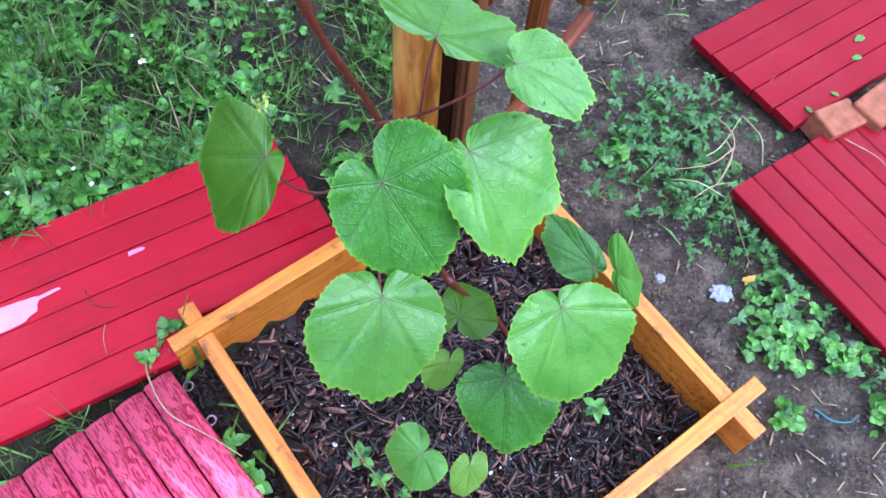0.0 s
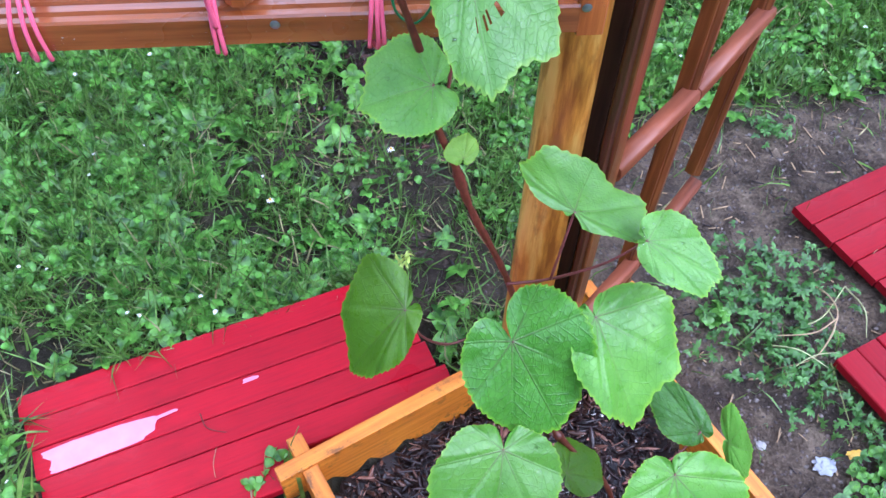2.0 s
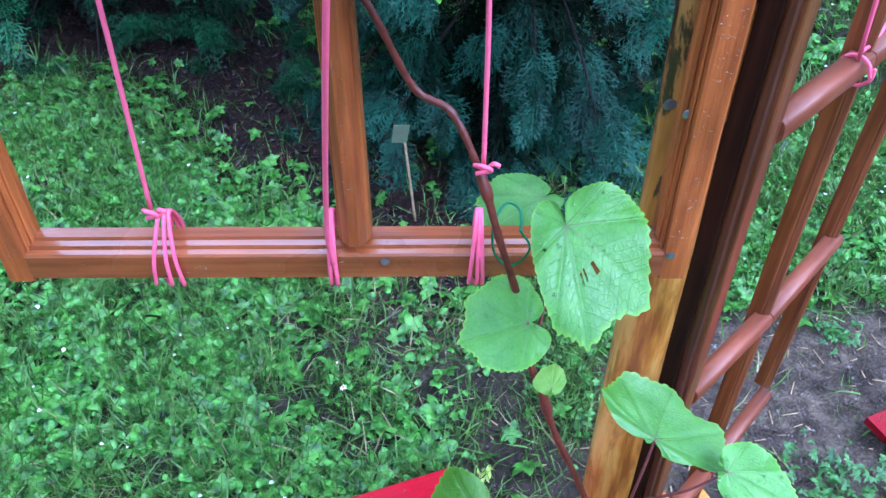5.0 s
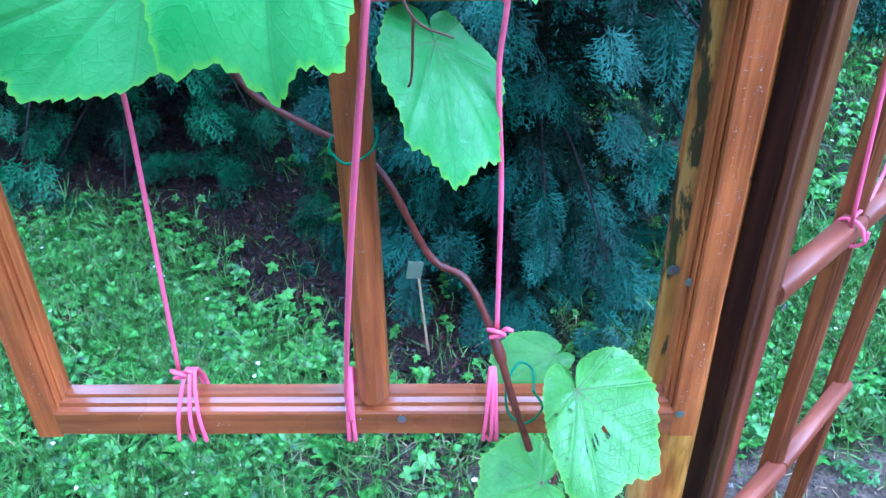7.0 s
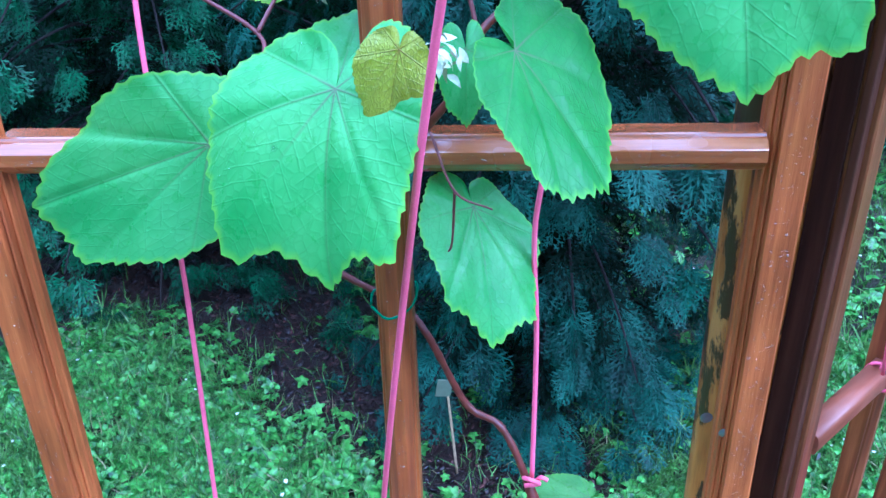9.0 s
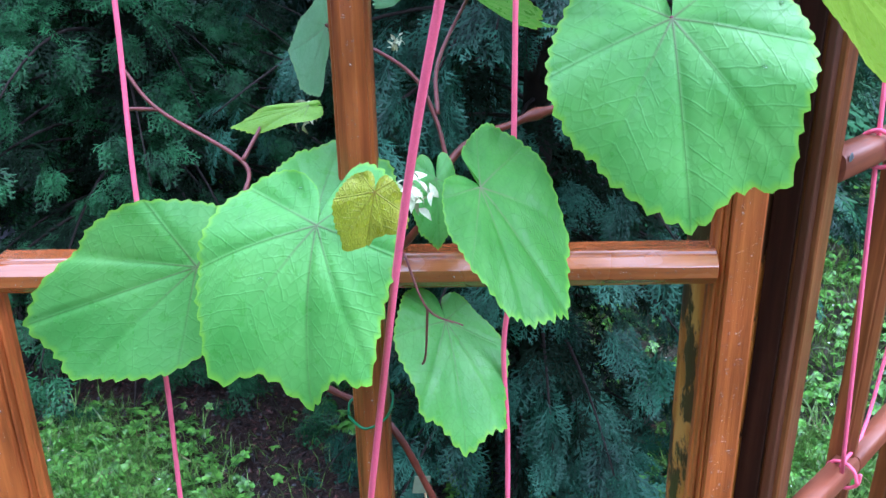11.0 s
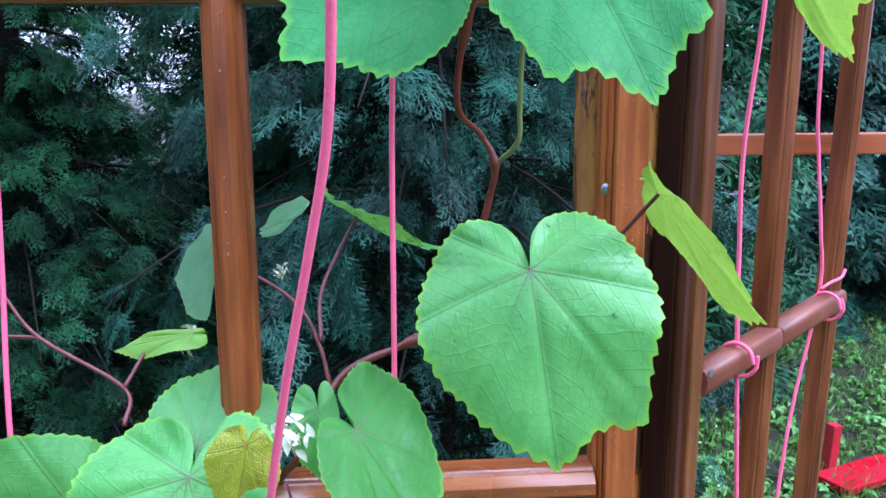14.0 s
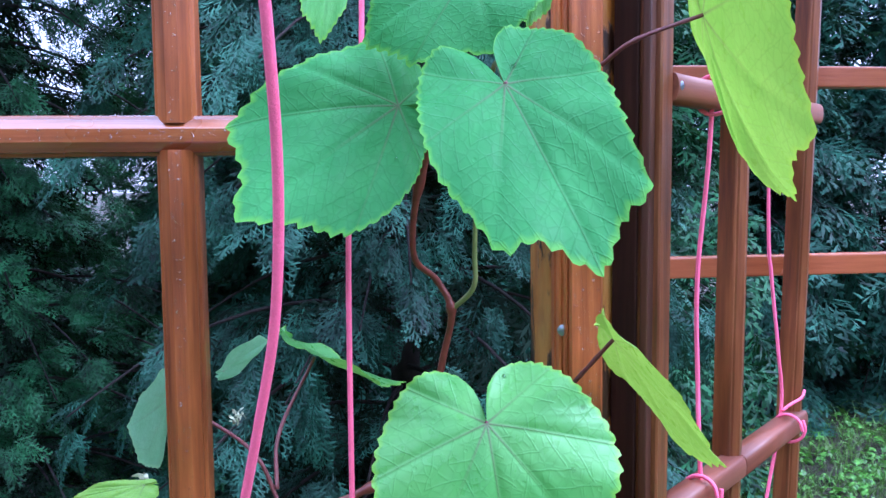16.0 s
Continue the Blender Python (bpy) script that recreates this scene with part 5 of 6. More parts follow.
blue = conifer("conifer", "dense blue-green conifer with drooping sprays reaching the ground", TREES[0][:2], 4.4, 0.90, mat_conifer, 3, 210, 0.08, 6, 6, SPRAYS, 0.112, -0.75, 0.0, 0.50)
green = conifer("conifer", "dense dark green conifer, branches hanging over bare soil", TREES[1][:2], 5.0, TREES[1][2] + 0.18, mat_conifer_green, 8, 230, 0.26, 6, 10, TUFTS, 0.095, -0.3, 0.5, 0.8)
far_blue = conifer("conifer", "blue-green conifer farther back in the hedge", TREES[6][:2], 3.6, TREES[6][2], mat_conifer, 13, 110, 0.15, 6, 6, COARSE, 0.26, -0.5)
far_green = conifer("conifer", "dark green conifer farther back in the hedge", TREES[2][:2], 3.8, TREES[2][2], mat_conifer_green, 14, 110, 0.3, 6, 6, COARSE, 0.26, -0.4)
conifer("conifer", "slender dark green conifer far back beside the gap", TREES[9][:2], 5.2, TREES[9][2], mat_conifer_green, 15, 130, 0.5, 6, 6, COARSE, 0.24, -0.4)
conifer("conifer", "low dark green conifer behind the gap in the hedge", TREES[5][:2], 1.7, 1.2, mat_conifer_green, 16, 80, 0.1, 6, 6, COARSE, 0.22, -0.2)
for (x, y, rr), src, turn in ((TREES[3], far_blue, 130), (TREES[4], far_blue, 250), (TREES[7], far_green, 310), (TREES[8], far_blue, 20), (TREES[10], far_green, 75)):
    c = copy_thing(src, pose(x, y, 0, 0, 0, turn))
    c.scale = (rr / 0.9,) * 3


# ---------------------------------------------------------------- lawn and weeds
def inside(x, y):
    """On the planter or a deck."""
    c, s = math.cos(radians(PA)), math.sin(radians(PA))
    u, v = (x + 0.172) * c + (y - 0.59) * s, -(x + 0.172) * s + (y - 0.59) * c
    if -0.02 < u < 0.62 and -0.58 < v < 0.02:
        return True
    for cx, cy, ang, ln, wd in ((-0.655, 0.748, 19, 0.68, 0.325), (-0.221, 0.541, -59.5, 0.42, 0.34), (0.766, 1.073, 23.5, 0.62, 0.26), (1.069, 0.88, -66, 0.55, 0.376)):
        c, s = math.cos(radians(ang)), math.sin(radians(ang))
        u, v = (x - cx) * c + (y - cy) * s, -(x - cx) * s + (y - cy) * c
        if -0.005 < u < ln + 0.005 and -wd - 0.005 < v < 0.005:
            return True
    return False


def grow(n, seed, lo, hi, power=1.0, edge=0.0, clump=4.0):
    """Places on the open lawn, thicker where the soil is less bare."""
    r = np.random.default_rng(seed)
    out = []
    tries = 0
    while len(out) < n and tries < n * 8:
        tries += 1
        x, y = r.uniform(lo[0], hi[0]), r.uniform(lo[1], hi[1])
        keep = (1 - bare(x, y)) ** power * (0.12 + 1.25 * max(0, 0.5 + 1.3 * noise.noise(Vector((x * clump, y * clump, seed)))))
        if r.uniform() < keep + edge and not inside(x, y):
            out.append((x, y, ground_z(x, y)))
    return np.array(out)


BLADE = np.array([(-0.0011, 0, 0), (0.0011, 0, 0), (-0.0010, 0.006, 0.022), (0.0010, 0.006, 0.022), (0, 0.028, 0.042)])
BLADE_F = np.array([(0, 1, 3), (0, 3, 2), (2, 3, 4)])


def leaflet(length, width, lift, rows=3, blunt=1.0):
    v, f = [(0, 0, 0)], []
    for i in range(1, rows + 1):
        t = i / (rows + 1)
        w = width * math.sin(math.pi * t**0.8) ** blunt * 0.5
        z = lift * t - 0.4 * length * t * t
        v += [(-w, length * t, z + w * 0.35), (0, length * t, z), (w, length * t, z + w * 0.35)]
    v.append((0, length, lift - 0.4 * length))
    f += [(0, 2, 1), (0, 3, 2)]
    for i in range(rows - 1):
        a, b = 1 + 3 * i, 4 + 3 * i
        f += [(a, a + 1, b + 1), (a, b + 1, b), (a + 1, a + 2, b + 2), (a + 1, b + 2, b + 1)]
    a, e = 1 + 3 * (rows - 1), len(v) - 1
    f += [(a, a + 1, e), (a + 1, a + 2, e)]
    return np.array(v), np.array(f)


def rosette(k, length, width, lift, up, rows=3, spread=2 * math.pi, blunt=1.0):
    vs, fs, off = [], [], 0
    for i in range(k):
        v, f = leaflet(length * (1 - 0.12 * (i % 3)), width, lift, rows, blunt)
        a = spread * i / k + 0.3 * math.sin(i * 5)
        c, s = math.cos(a), math.sin(a)
        vs.append(v @ np.array([(c, s, 0), (-s, c, 0), (0, 0, 1)]) + (0, 0, up))
        fs.append(f + off)
        off += len(v)
    return np.concatenate(vs), np.concatenate(fs)


def meadow(name, label, category, template, places, seed, tilt, smin, smax, mat, up=0.0):
    tv, tf = template
    r = np.random.default_rng(seed)
    m = turns(len(places), r, tilt, smin, smax)
    v, f = strew(tv, tf, m, places + np.column_stack([np.zeros((len(places), 2)), r.uniform(0, 1, len(places)) * up]))
    return tagged(new(name, soup(name, v, f, mat)), label, category, kind="stuff")


def rest_of_garden(p):
    """Only the places outside the two nearer stretches of lawn."""
    near = (p[:, 0] > -1.45) & (p[:, 0] < 1.45) & (p[:, 1] > 0.6) & (p[:, 1] < 2.25)
    far = (p[:, 0] > -2.9) & (p[:, 0] < 3.3) & (p[:, 1] > 2.15) & (p[:, 1] < 6.4)
    return p[~(near | far)]


NEAR, FAR = ((-1.5, 0.55), (1.5, 2.3)), ((-3.0, 2.1), (3.4, 6.5))
TREFOIL = rosette(3, 0.0112, 0.0120, 0.002, 0.012, blunt=0.5)
meadow("clover", "small round clover leaves, wet", "clover", TREFOIL, grow(6600, 1, *NEAR, power=1.4), 11, 0.45, 0.45, 1.4, mat_clover, 0.022)
meadow("grass", "short green lawn grass", "grass", (BLADE, BLADE_F), grow(42000, 2, *NEAR, power=1.4, edge=0.004, clump=7.0), 12, 0.6, 0.6, 1.9, mat_grass)
meadow("broad_weeds", "broad oval weed leaves among the grass", "weeds", rosette(5, 0.022, 0.012, 0.008, 0.004, blunt=0.6), grow(3400, 3, *NEAR, power=1.5, clump=3.0), 13, 0.4, 0.5, 2.0, mat_weed, 0.015)
meadow("strip_weeds", "broad glossy weed leaves at the edge of the bare strip", "weeds", rosette(5, 0.034, 0.022, 0.012, 0.006, 4, blunt=0.7), grow(230, 22, (-1.3, 1.4), (0.2, 2.15), power=1.0, edge=0.0, clump=6.0), 22, 0.3, 0.5, 1.3, mat_weed, 0.012)
meadow("plantain", "plantain rosettes with long leaves", "weeds", rosette(7, 0.055, 0.015, 0.02, 0.004, 4, blunt=0.7), grow(45, 4, *NEAR, power=2), 14, 0.15, 0.6, 1.3, mat_weed, 0.004)
under_trees = [p for p in np.column_stack([np.random.default_rng(40).uniform((-1.6, 1.3), (0.9, 3.2), (9000, 2)), np.zeros(9000)]) if bare(p[0], p[1]) > 0.5 and soil_band(p[0], p[1]) < 0.6 or math.hypot(p[0] - 0.15, p[1] - 2.27) < 0.6]
under_trees = np.array([(x, y, ground_z(x, y) + 0.003) for x, y, _ in under_trees])
meadow("conifer_litter", "rust-brown needle litter on dark soil", "litter", (CURL * (0.015, 0.007, 0.006), CURL_F), under_trees[::2], 41, 0.5, 0.3, 1.6, mat_litter)
meadow("leaf_mould", "black crumbs of wet leaf mould", "litter", (CURL * (0.020, 0.014, 0.012), CURL_F), under_trees[1::2], 42, 0.6, 0.5, 1.5, mat_chip)
meadow("shade_grass", "thin grass tufts on the dark soil strip", "grass", (BLADE, BLADE_F), grow(4200, 43, (-1.25, 1.35), (0.15, 2.45), 0.25, 0.0, 9.0), 43, 0.6, 0.6, 1.6, mat_grass)
meadow("shade_weeds", "small weed leaves on the dark soil strip", "weeds", rosette(5, 0.022, 0.013, 0.010, 0.006, blunt=0.7), grow(620, 44, (-1.25, 1.35), (0.1, 2.4), 0.3, 0.0, 9.0), 44, 0.4, 0.5, 1.4, mat_weed, 0.02)
meadow("dry_grass", "dry straw-coloured grass", "grass", (BLADE, BLADE_F), grow(3600, 5, *NEAR, edge=0.02), 15, 1.0, 0.6, 1.8, mat_dry)
meadow("far_grass", "lawn grass farther off", "grass", (BLADE * 1.5, BLADE_F), grow(20000, 6, *FAR, edge=0.01), 16, 0.5, 0.8, 1.7, mat_grass)
meadow("far_clover", "clover and weeds farther off", "clover", rosette(4, 0.024, 0.017, 0.006, 0.012), grow(6500, 7, *FAR), 17, 0.4, 0.6, 1.6, mat_clover, 0.02)
meadow("outer_grass", "rough grass over the rest of the garden", "grass", (BLADE * 2.4, BLADE_F), rest_of_garden(grow(52000, 21, (-4.8, -3.6), (5.2, 7.0), edge=0.01)), 21, 0.5, 0.7, 1.5, mat_grass)
meadow("outer_clover", "clover and weeds over the rest of the garden", "clover", rosette(4, 0.034, 0.022, 0.008, 0.014), rest_of_garden(grow(15000, 45, (-4.8, -3.6), (5.2, 7.0))), 45, 0.4, 0.6, 1.5, mat_clover, 0.03)
meadow("sparse_grass", "sparse grass tufts on bare soil", "grass", (BLADE, BLADE_F), grow(1500, 8, (0.3, 0.5), (1.5, 1.9), 0.6, 0.10, 9.0), 18, 0.6, 0.5, 1.4, mat_grass)
HEAD = rosette(9, 0.0045, 0.003, 0.004, 0.030, 2)
meadow("clover_flowers", "tiny white clover flower heads", "flowers", HEAD, grow(110, 9, *NEAR, power=3), 19, 0.2, 0.8, 1.5, mat_white, 0.01)
meadow("far_flowers", "tiny white flowers in the lawn", "flowers", HEAD, grow(60, 10, (-2.0, 1.9), (2.2, 4.0), power=3), 20, 0.2, 1.0, 1.6, mat_white, 0.01)


# ---------------------------------------------------------------- weeds and litter on the bare path
def around(centres, n, spread, seed, anywhere=False):
    r = np.random.default_rng(seed)
    out = []
    for cx, cy, k in centres:
        for _ in range(int(n * k)):
            x, y = r.normal(cx, spread * k), r.normal(cy, spread * k)
            if anywhere or not inside(x, y):
                out.append((x, y, ground_z(x, y)))
    return np.array(out)


LOBED = rosette(7, 0.014, 0.0048, 0.004, 0.014, 3, 1.4 * math.pi)
meadow("lobed_weeds", "low grey-green weeds with lobed leaves on bare soil", "weeds", LOBED, around([(0.60, 0.86, 1.4), (0.70, 0.90, 1.5), (0.65, 0.83, 1.2), (0.66, 0.74, 0.8), (0.74, 0.64, 0.9), (0.83, 0.54, 0.8), (0.88, 0.40, 0.8), (0.92, 0.30, 0.8), (0.98, 0.93, 0.6), (0.80, 1.30, 0.5)], 70, 0.050, 31), 31, 0.45, 0.6, 1.4, mat_weed_blue, 0.02)
meadow("oval_weeds", "clump of glossy oval weed leaves beside the red deck", "weeds", rosette(4, 0.013, 0.012, 0.004, 0.008, blunt=0.5), around([(0.735, 0.485, 1.0), (0.70, 0.46, 0.6), (0.80, 0.42, 0.5), (0.69, 0.335, 0.3), (0.84, 0.31, 0.4), (0.55, 0.845, 0.3)], 60, 0.035, 32), 32, 0.4, 0.6, 1.4, mat_weed, 0.02)
meadow("edge_grass", "long grass leaning over the deck edge", "grass", (BLADE * (1.0, 1.6, 1.4), BLADE_F), around([(-0.24 - 0.06 * i, 0.548 - 0.024 * i, 0.35) for i in range(5)] + [(-0.60 + 0.09 * i, 0.79 + 0.031 * i, 0.35) for i in range(6)] + [(0.70, 0.70, 0.25), (0.75, 0.62, 0.25)], 60, 0.05, 33), 33, 0.6, 0.5, 1.5, mat_grass)
meadow("seedlings", "small green seedlings beside the planter", "weeds", rosette(3, 0.013, 0.010, 0.006, 0.012), around([(-0.262, 0.577, 0.35), (-0.225, 0.612, 0.2), (-0.126, 0.375, 0.5), (-0.11, 0.33, 0.5)], 30, 0.03, 34, True), 34, 0.4, 0.9, 2.0, mat_weed, 0.03)


def pebbles(name, label, n, smin, smax, mat, seed, lo, hi, only_bare=True):
    r = np.random.default_rng(seed)
    ico = bmesh.new()
    bmesh.ops.create_icosphere(ico, subdivisions=1, radius=1.0)
    tv = np.array([tuple(v.co * (1 + 0.25 * noise.noise(v.co * 2))) for v in ico.verts])
    tf = np.array([[v.index for v in f.verts] for f in ico.faces])
    ico.free()
    pts = []
    while len(pts) < n:
        x, y = r.uniform(lo[0], hi[0]), r.uniform(lo[1], hi[1])
        if not inside(x, y) and (not only_bare or r.uniform() < bare(x, y) ** 2):
            pts.append((x, y, ground_z(x, y)))
    m = turns(n, r, 0.6, 1, 1) * (r.uniform(smin, smax, n) ** 1.0)[:, None, None] * np.array((1, 0.8, 0.45))[None, None, :]
    v, f = strew(tv, tf, m, np.array(pts))
    return tagged(new(name, soup(name, v, f, mat, True)), label, "stones", kind="stuff")


pebbles("pebbles", "small grey-brown pebbles in the soil", 1200, 0.0012, 0.006, plain("soil pebble", (0.20, 0.17, 0.15), 0.7, 0.6, 80, 0.5, 0.002), 41, (0.3, 0.2), (1.4, 1.6))
pebbles("soil_crumbs", "crumbs of damp soil", 5000, 0.0010, 0.0045, plain("soil crumb", (0.085, 0.066, 0.058), 0.85, 0.6, 80, 0.5, 0.002), 42, (-0.3, 0.2), (1.5, 1.7))


def litter(name, label, n, lo, hi, lmin, lmax, mat, seed, keep=lambda x, y: True):
    r = np.random.default_rng(seed)
    pts = []
    while len(pts) < n:
        x, y = r.uniform(lo[0], hi[0]), r.uniform(lo[1], hi[1])
        if not inside(x, y) and keep(x, y):
            pts.append((x, y, ground_z(x, y) + 0.002))
    size = np.stack([r.uniform(lmin, lmax, n), r.uniform(0.001, 0.003, n), r.uniform(0.0008, 0.002, n)], -1)
    v, f = strew(CUBE, CUBE_F, turns(n, r, 0.15, 1, 1) * size[:, None, :], np.array(pts))
    return tagged(new(name, soup(name, v, f, mat)), label, "litter", kind="stuff")


litter("straw", "bits of straw and twig on the soil", 420, (-0.3, 0.2), (1.4, 1.7), 0.006, 0.04, mat_straw, 43)
litter("dead_twigs", "dark twigs and bark bits on the soil", 500, (-0.3, 0.15), (1.4, 1.7), 0.005, 0.03, mat_chip, 44)
litter("needle_litter", "brown conifer litter on dark soil", 2500, (-1.8, 1.5), (1.2, 3.4), 0.005, 0.03, plain("brown litter", (0.075, 0.032, 0.022), 0.8, 0.6), 45, lambda x, y: soil_band(x, y) < 0.36)


def runner(points, r, label, mat=mat_straw, name="dry_stalk"):
    return tagged(new(name, tube(name, points, r, r * 0.5, mat, 6, 8, 0.08)), label, "stalk")


runner([(-0.265, 0.585, 0.03), (-0.25, 0.53, 0.07), (-0.225, 0.475, 0.068), (-0.17, 0.432, 0.069), (-0.128, 0.40, 0.05)], 0.0017, "pale dry stalk trailing over the red planks")
runner([(0.75, 0.90, 0.02), (0.755, 0.85, 0.05), (0.745, 0.80, 0.06), (0.70, 0.745, 0.03), (0.63, 0.735, 0.01)], 0.0018, "long pale weed stalk lying on the soil")
runner([(0.745, 0.80, 0.06), (0.70, 0.78, 0.05), (0.64, 0.79, 0.03), (0.60, 0.80, 0.01)], 0.0015, "long pale weed stalk lying on the soil")
for pts in ([(0.809, 0.891, 0.02), (0.807, 0.821, 0.05), (0.801, 0.775, 0.03)], [(0.624, 0.785, 0.01), (0.667, 0.754, 0.04), (0.719, 0.726, 0.02)], [(0.754, 0.839, 0.03), (0.741, 0.788, 0.05), (0.715, 0.754, 0.02)], [(0.639, 0.723, 0.01), (0.689, 0.740, 0.04), (0.749, 0.755, 0.02)], [(0.684, 0.807, 0.02), (0.726, 0.811, 0.05), (0.803, 0.886, 0.03)]):
    runner(pts, 0.0016, "pale creeping weed stalk over the soil", mat_pale_stalk)
runner([(0.72, 0.73, 0.03), (0.715, 0.66, 0.03), (0.72, 0.60, 0.012)], 0.0014, "thin green weed stalk on the soil", mat_green_stem)
runner([(0.735, 0.345, 0.008), (0.755, 0.32, 0.012), (0.785, 0.315, 0.008), (0.80, 0.325, 0.005)], 0.0015, "frayed teal plastic cord on the ground", mat_cord, "cord")
runner([(-0.349, 0.696, 0.050), (-0.338, 0.673, 0.049), (-0.320, 0.664, 0.050), (-0.304, 0.661, 0.049)], 0.0012, "thin brown twig lying on the red deck", mat_stem, "twig")
runner([(-0.318, 0.636, 0.049), (-0.320, 0.61, 0.050), (-0.315, 0.586, 0.049)], 0.0007, "fine straw lying on the red deck")
runner([(-0.208, 0.605, 0.01), (-0.20, 0.615, 0.07), (-0.18, 0.63, 0.12)], 0.0016, "single grass blade beside the planter", mat_green_stem, "grass_blade")
runner([(-0.236, 0.581, 0.02), (-0.24, 0.59, 0.05), (-0.236, 0.608, 0.078)], 0.0012, "thin seedling stalk beside the planter", mat_green_stem, "seedling_stalk")
for x, y in ((-0.204, 0.526), (-0.173, 0.468)):
    a = np.linspace(0, 2 * math.pi, 12)
    runner([(x + 0.007 * math.cos(q), y + 0.007 * math.sin(q), 0.024) for q in a], 0.0018, "small purple-rimmed ring lying in the mulch", plain("pale purple rim", (0.42, 0.25, 0.36), 0.5, 0.2), "ring")
litter("outer_mulch", "dark bark chips spilled beside the planter", 420, (-0.30, 0.25), (-0.02, 0.60), 0.008, 0.03, mat_chip, 47)
runner([(0.96, 0.80, 0.045), (1.0, 0.75, 0.05), (1.02, 0.70, 0.046)], 0.0012, "dry straw lying on the red deck")


def lump(name, label, category, at, size, mat, rough=0.2, sub=3, turn=0.0):
    bm = bmesh.new()
    bmesh.ops.create_icosphere(bm, subdivisions=sub, radius=1.0)
    for v in bm.verts:
        v.co = v.co * (1 + rough * noise.noise(v.co * 2.2 + Vector(at) * 10))
        v.co = Vector((v.co.x * size[0], v.co.y * size[1], v.co.z * size[2]))
    me = bpy.data.meshes.new(name)
    bm.to_mesh(me)
    bm.free()
    me.materials.append(mat)
    ob = new(name, me)
    ob.location, ob.rotation_euler = at, (0, 0, turn)
    return tagged(ob, label, category)


lump("stone", "flat blue-grey stone in the soil", "stone", (0.659, 0.559, 0.003), (0.018, 0.016, 0.006), plain("blue grey stone", (0.34, 0.36, 0.40), 0.55, 0.25, 90), 0.5)
lump("stone", "small pale stone in the soil", "stone", (0.565, 0.60, 0.003), (0.009, 0.008, 0.005), mat_stone, 0.4)
lump("fallen_leaf", "yellow fallen leaf on the soil", "leaf", (0.715, 0.573, 0.004), (0.013, 0.009, 0.002), mat_dead_leaf, 0.5)
for x, y, w, l, a in ((0.965, 0.842, 0.09, 0.06, 0.35), (1.06, 0.862, 0.11, 0.065, 0.5)):
    bk = new("brick", box("brick", (w, l, 0.05), mat_brick, 0.006, 3, 0.006, int(x * 100)))
    bk.location, bk.rotation_euler = (x, y, ground_z(x, y) + 0.024), (0.08, 0.05, a)
    tagged(bk, "broken orange clay brick beside the red deck", "brick", "broken bricks")


# ---------------------------------------------------------------- small things on the vine and trellis
def wire_loop(points, label):
    return tagged(new("plant_tie", tube("plant_tie", points, 0.0012, 0.0012, mat_green_tie, 6, 8)), label, "plant tie", "green wire ties")


wire_loop([(0.010, 0.628, 0.905), (0.020, 0.625, 0.885), (0.006, 0.630, 0.860), (-0.010, 0.632, 0.872), (-0.012, 0.640, 0.90), (0.0, 0.660, 0.908), (0.012, 0.655, 0.905), (0.012, 0.63, 0.90)], "green wire tie holding the stem to the bottom rail")
wire_loop([(-0.155, 0.646, 1.136), (-0.140, 0.632, 1.133), (-0.122, 0.640, 1.140), (-0.121, 0.678, 1.140), (-0.138, 0.692, 1.132), (-0.156, 0.676, 1.134), (-0.156, 0.65, 1.136)], "green wire tie round the middle upright")


def bud_cluster(at, s, seed, label, mat=None):
    r = np.random.default_rng(seed)
    tv, tf = leaflet(0.012, 0.005, 0.004, 3)
    n = 34
    m = turns(n, r, 0.9, 0.5, 1.2) * s
    v, f = strew(tv, tf, m, np.array(at) + r.normal(0, 0.005 * s, (n, 3)))
    ob = part("bud", soup("bud", v, f, mat or mat_felt, True), None, label)
    ob["kind"] = "stuff"
    return under(ob, vine)


bud_cluster((-0.088, 0.535, 1.366), 1.0, 1, "cream felted shoot tip with flower buds")
bud_cluster((-0.183, 0.712, 1.378), 0.8, 2, "white felted shoot tip")
bud_cluster((-0.107, 0.70, 1.434), 0.45, 3, "small white bud")
bud_cluster((-0.010, 0.60, 0.572), 0.7, 4, "small yellow-green shoot tip", mat_leaf_tip)

# plant label on the nearest conifer
label_thing = thing("plant_label", "weathered card label on a thin pale stick before the conifer", "plant label", (-0.142, 1.72, 0.0))
under(part("stick", tube("stick", [(-0.128, 1.72, -0.01), (-0.140, 1.72, 0.15), (-0.150, 1.722, 0.27)], 0.0035, 0.003, mat_straw, 6, 4), None), label_thing)
card = part("card", box("card", (0.038, 0.003, 0.052), mat_tag, 0.001), None)
card.location, card.rotation_euler = (-0.156, 1.716, 0.268), (0.1, 0.15, 0.2)
under(card, label_thing)

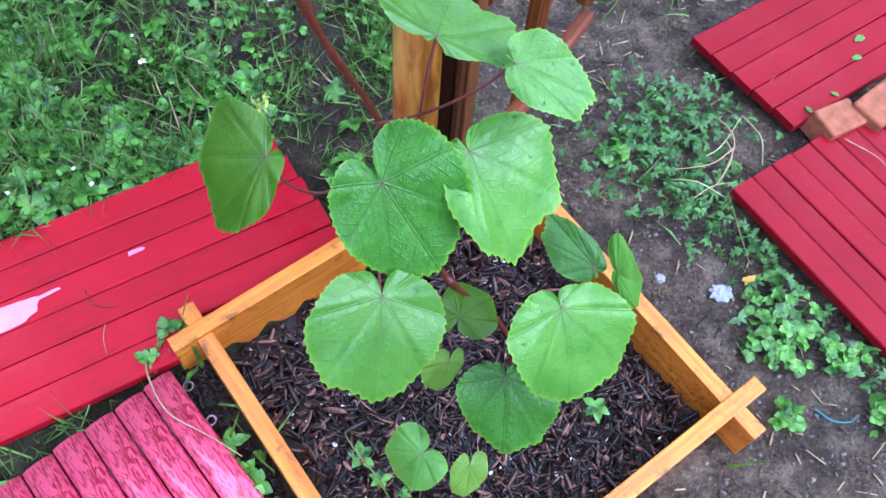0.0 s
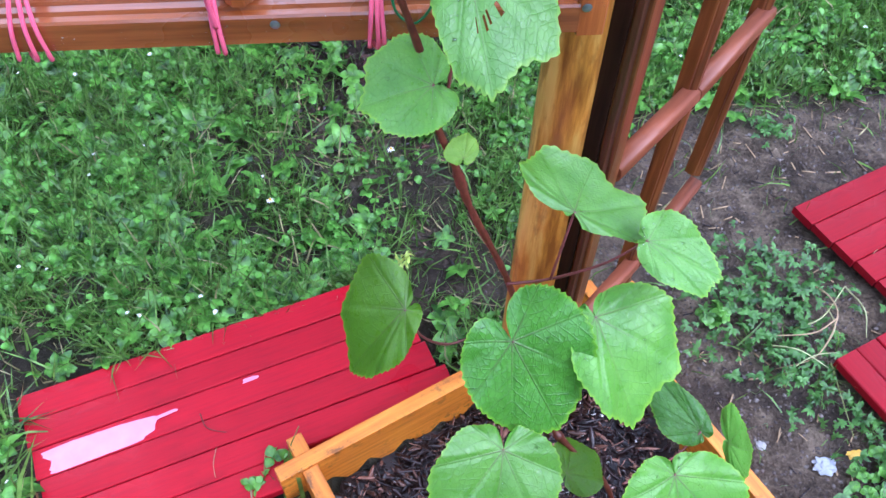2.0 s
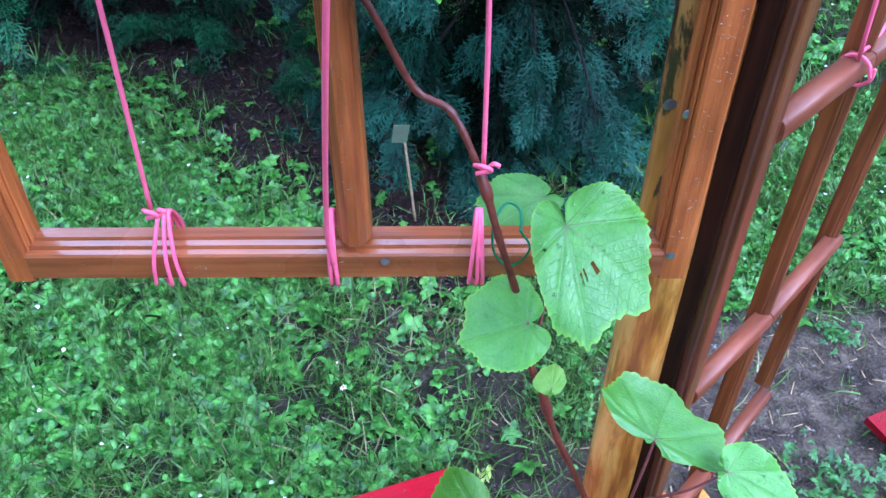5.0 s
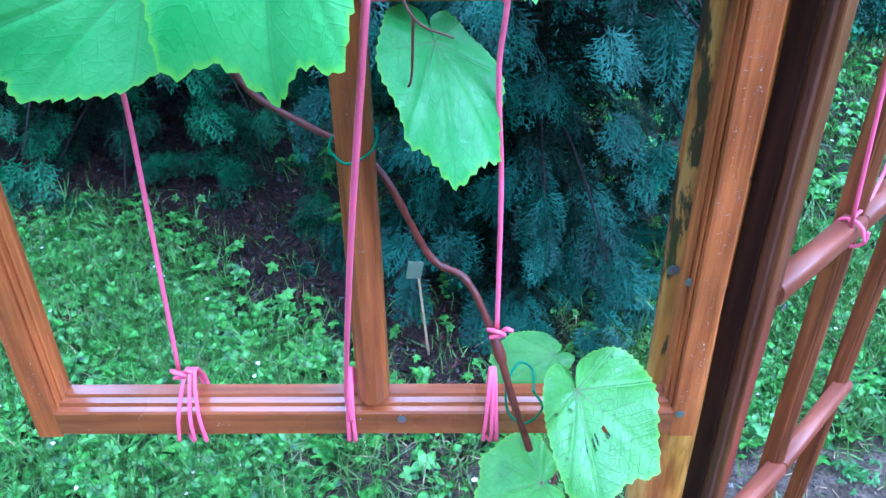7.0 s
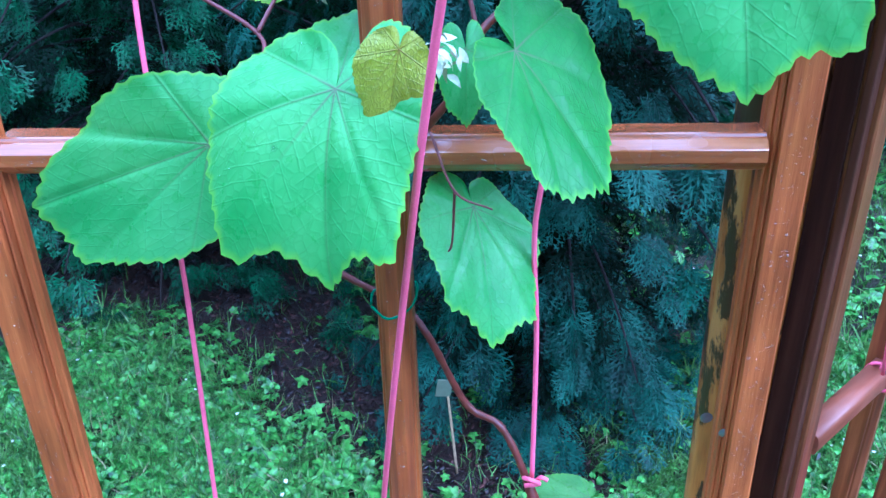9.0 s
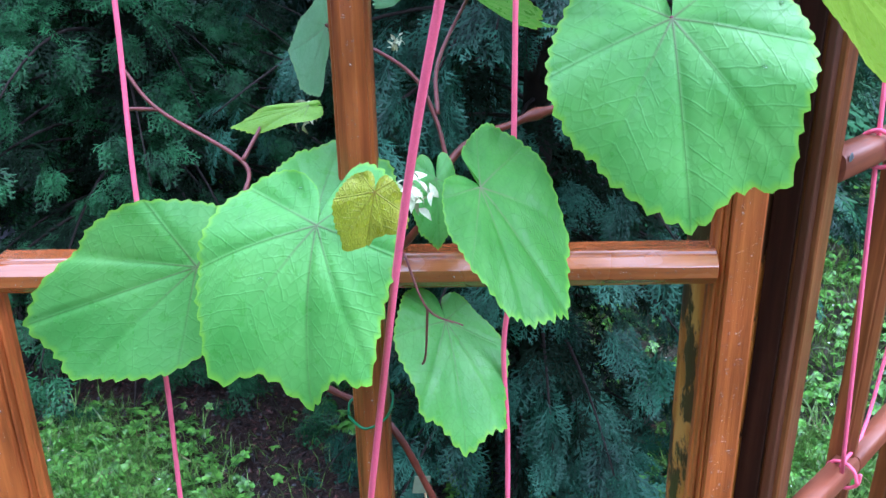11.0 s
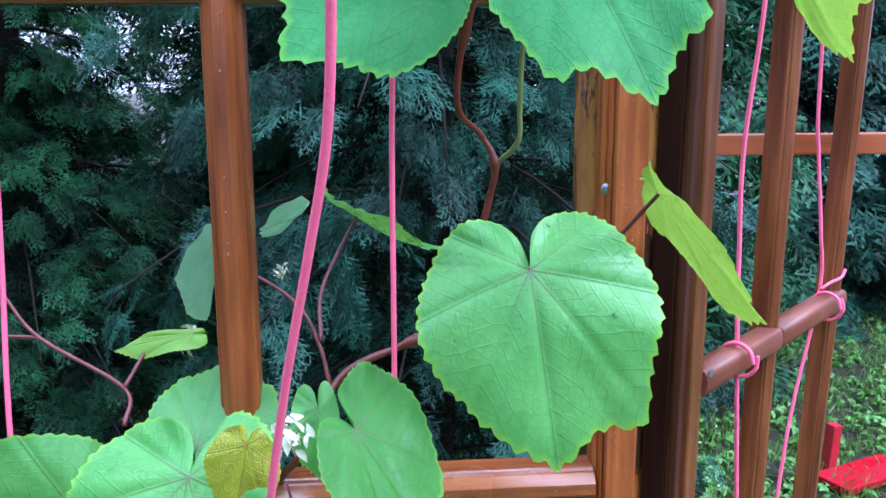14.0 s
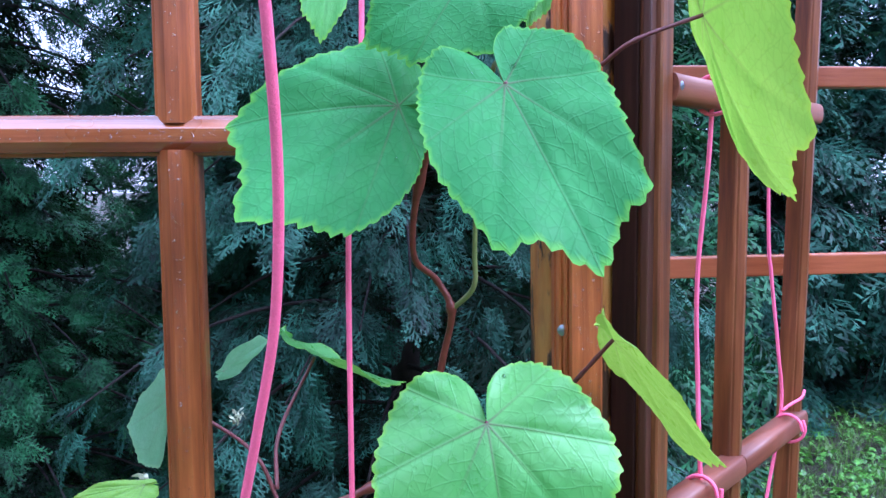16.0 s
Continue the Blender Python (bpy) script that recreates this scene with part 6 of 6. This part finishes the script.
tarp_pts = [(i, j) for j in range(9) for i in range(13)]
tarp = new("tarpaulin", mesh_of("tarpaulin", [(-2.45 + 0.055 * i, 3.30 + 0.08 * j, 0.13 + 0.05 * math.sin(math.pi * i / 12) + 0.07 * noise.noise(Vector((i * 0.55, j * 0.8, 0)))) for i, j in tarp_pts], [(j * 13 + i, j * 13 + i + 1, j * 13 + i + 14, j * 13 + i + 13) for j in range(8) for i in range(12)], mat_cloth))
tagged(tarp, "crumpled dark glossy plastic sheet on the ground", "tarpaulin")
for x, y, a in ((-0.257, 1.135, 0.1), (-0.02, 1.27, 0.5)):
    flower = thing("daisy", "white daisy open in the lawn", "flower", (x, y, ground_z(x, y)), group="daisies")
    v, f = rosette(14, 0.009, 0.003, 0.001, 0.045, 2)
    part("petals", soup("petals", v, f, mat_white, True), flower)
    part("stalk", tube("stalk", [(0, 0, -0.005), (0.003, 0.001, 0.025), (0, 0, 0.045)], 0.001, 0.001, mat_green_stem, 6, 4), flower)
    c = part("centre", box("centre", (0.005, 0.005, 0.003), plain("yellow florets", (0.7, 0.45, 0.02), 0.8), 0.0012), flower)
    c.location = (0, 0, 0.0465)
v, f = rosette(5, 0.035, 0.020, 0.012, 0.0, 3)
for k, (x, y) in enumerate(((0.035, 0.385), (0.060, 0.345), (0.09, 0.32), (0.40, 0.40), (0.32, 0.24))):
    s = new("seedling", soup("seedling", v * (0.75, 0.55, 0.45)[k % 3], f, mat_weed))
    s.location, s.rotation_euler = (x, y, 0.0 + 0.008 * (k % 2)), (0.1, 0.1, k)
    tagged(s, "small weed seedling in the bark mulch", "seedling", "planter seedlings")
under(part("tendril", tube("tendril", [(0.075, 0.30, 0.0), (0.055, 0.33, 0.09), (0.03, 0.37, 0.10), (0.02, 0.40, 0.09), (0.04, 0.415, 0.02)], 0.0012, 0.0008, mat_green_stem, 6, 8), None), vine)

for x, y, sz in ((1.087, 1.023, 0.012), (1.062, 0.978, 0.010), (0.984, 0.901, 0.008), (0.922, 0.873, 0.008)):
    lump("fallen_leaf", "small green leaf lying on the red deck", "leaf", (x, y, 0.043), (sz, sz * 0.6, 0.0018), mat_weed, 0.5, 2, x * 9)
runner([(0.875, 0.945, 0.043), (0.880, 0.951, 0.044), (0.888, 0.956, 0.043)], 0.0007, "short straw lying on the red deck")
stake = new("stake", box("stake", (0.045, 0.045, 0.24), mat_redplastic, 0.004))
stake.location, stake.rotation_euler = (1.84, 3.12, ground_z(1.84, 3.12) + 0.11), (0.03, 0.04, 0.3)
tagged(stake, "short dark red stake in the far lawn", "stake")
far_board = new("board", box("board", (0.42, 0.16, 0.03), mat_red, 0.003))
far_board.location, far_board.rotation_euler = (1.95, 3.05, ground_z(1.95, 3.05) + 0.03), (0.03, 0.02, 0.4)
tagged(far_board, "red-painted board lying on the far lawn", "board")
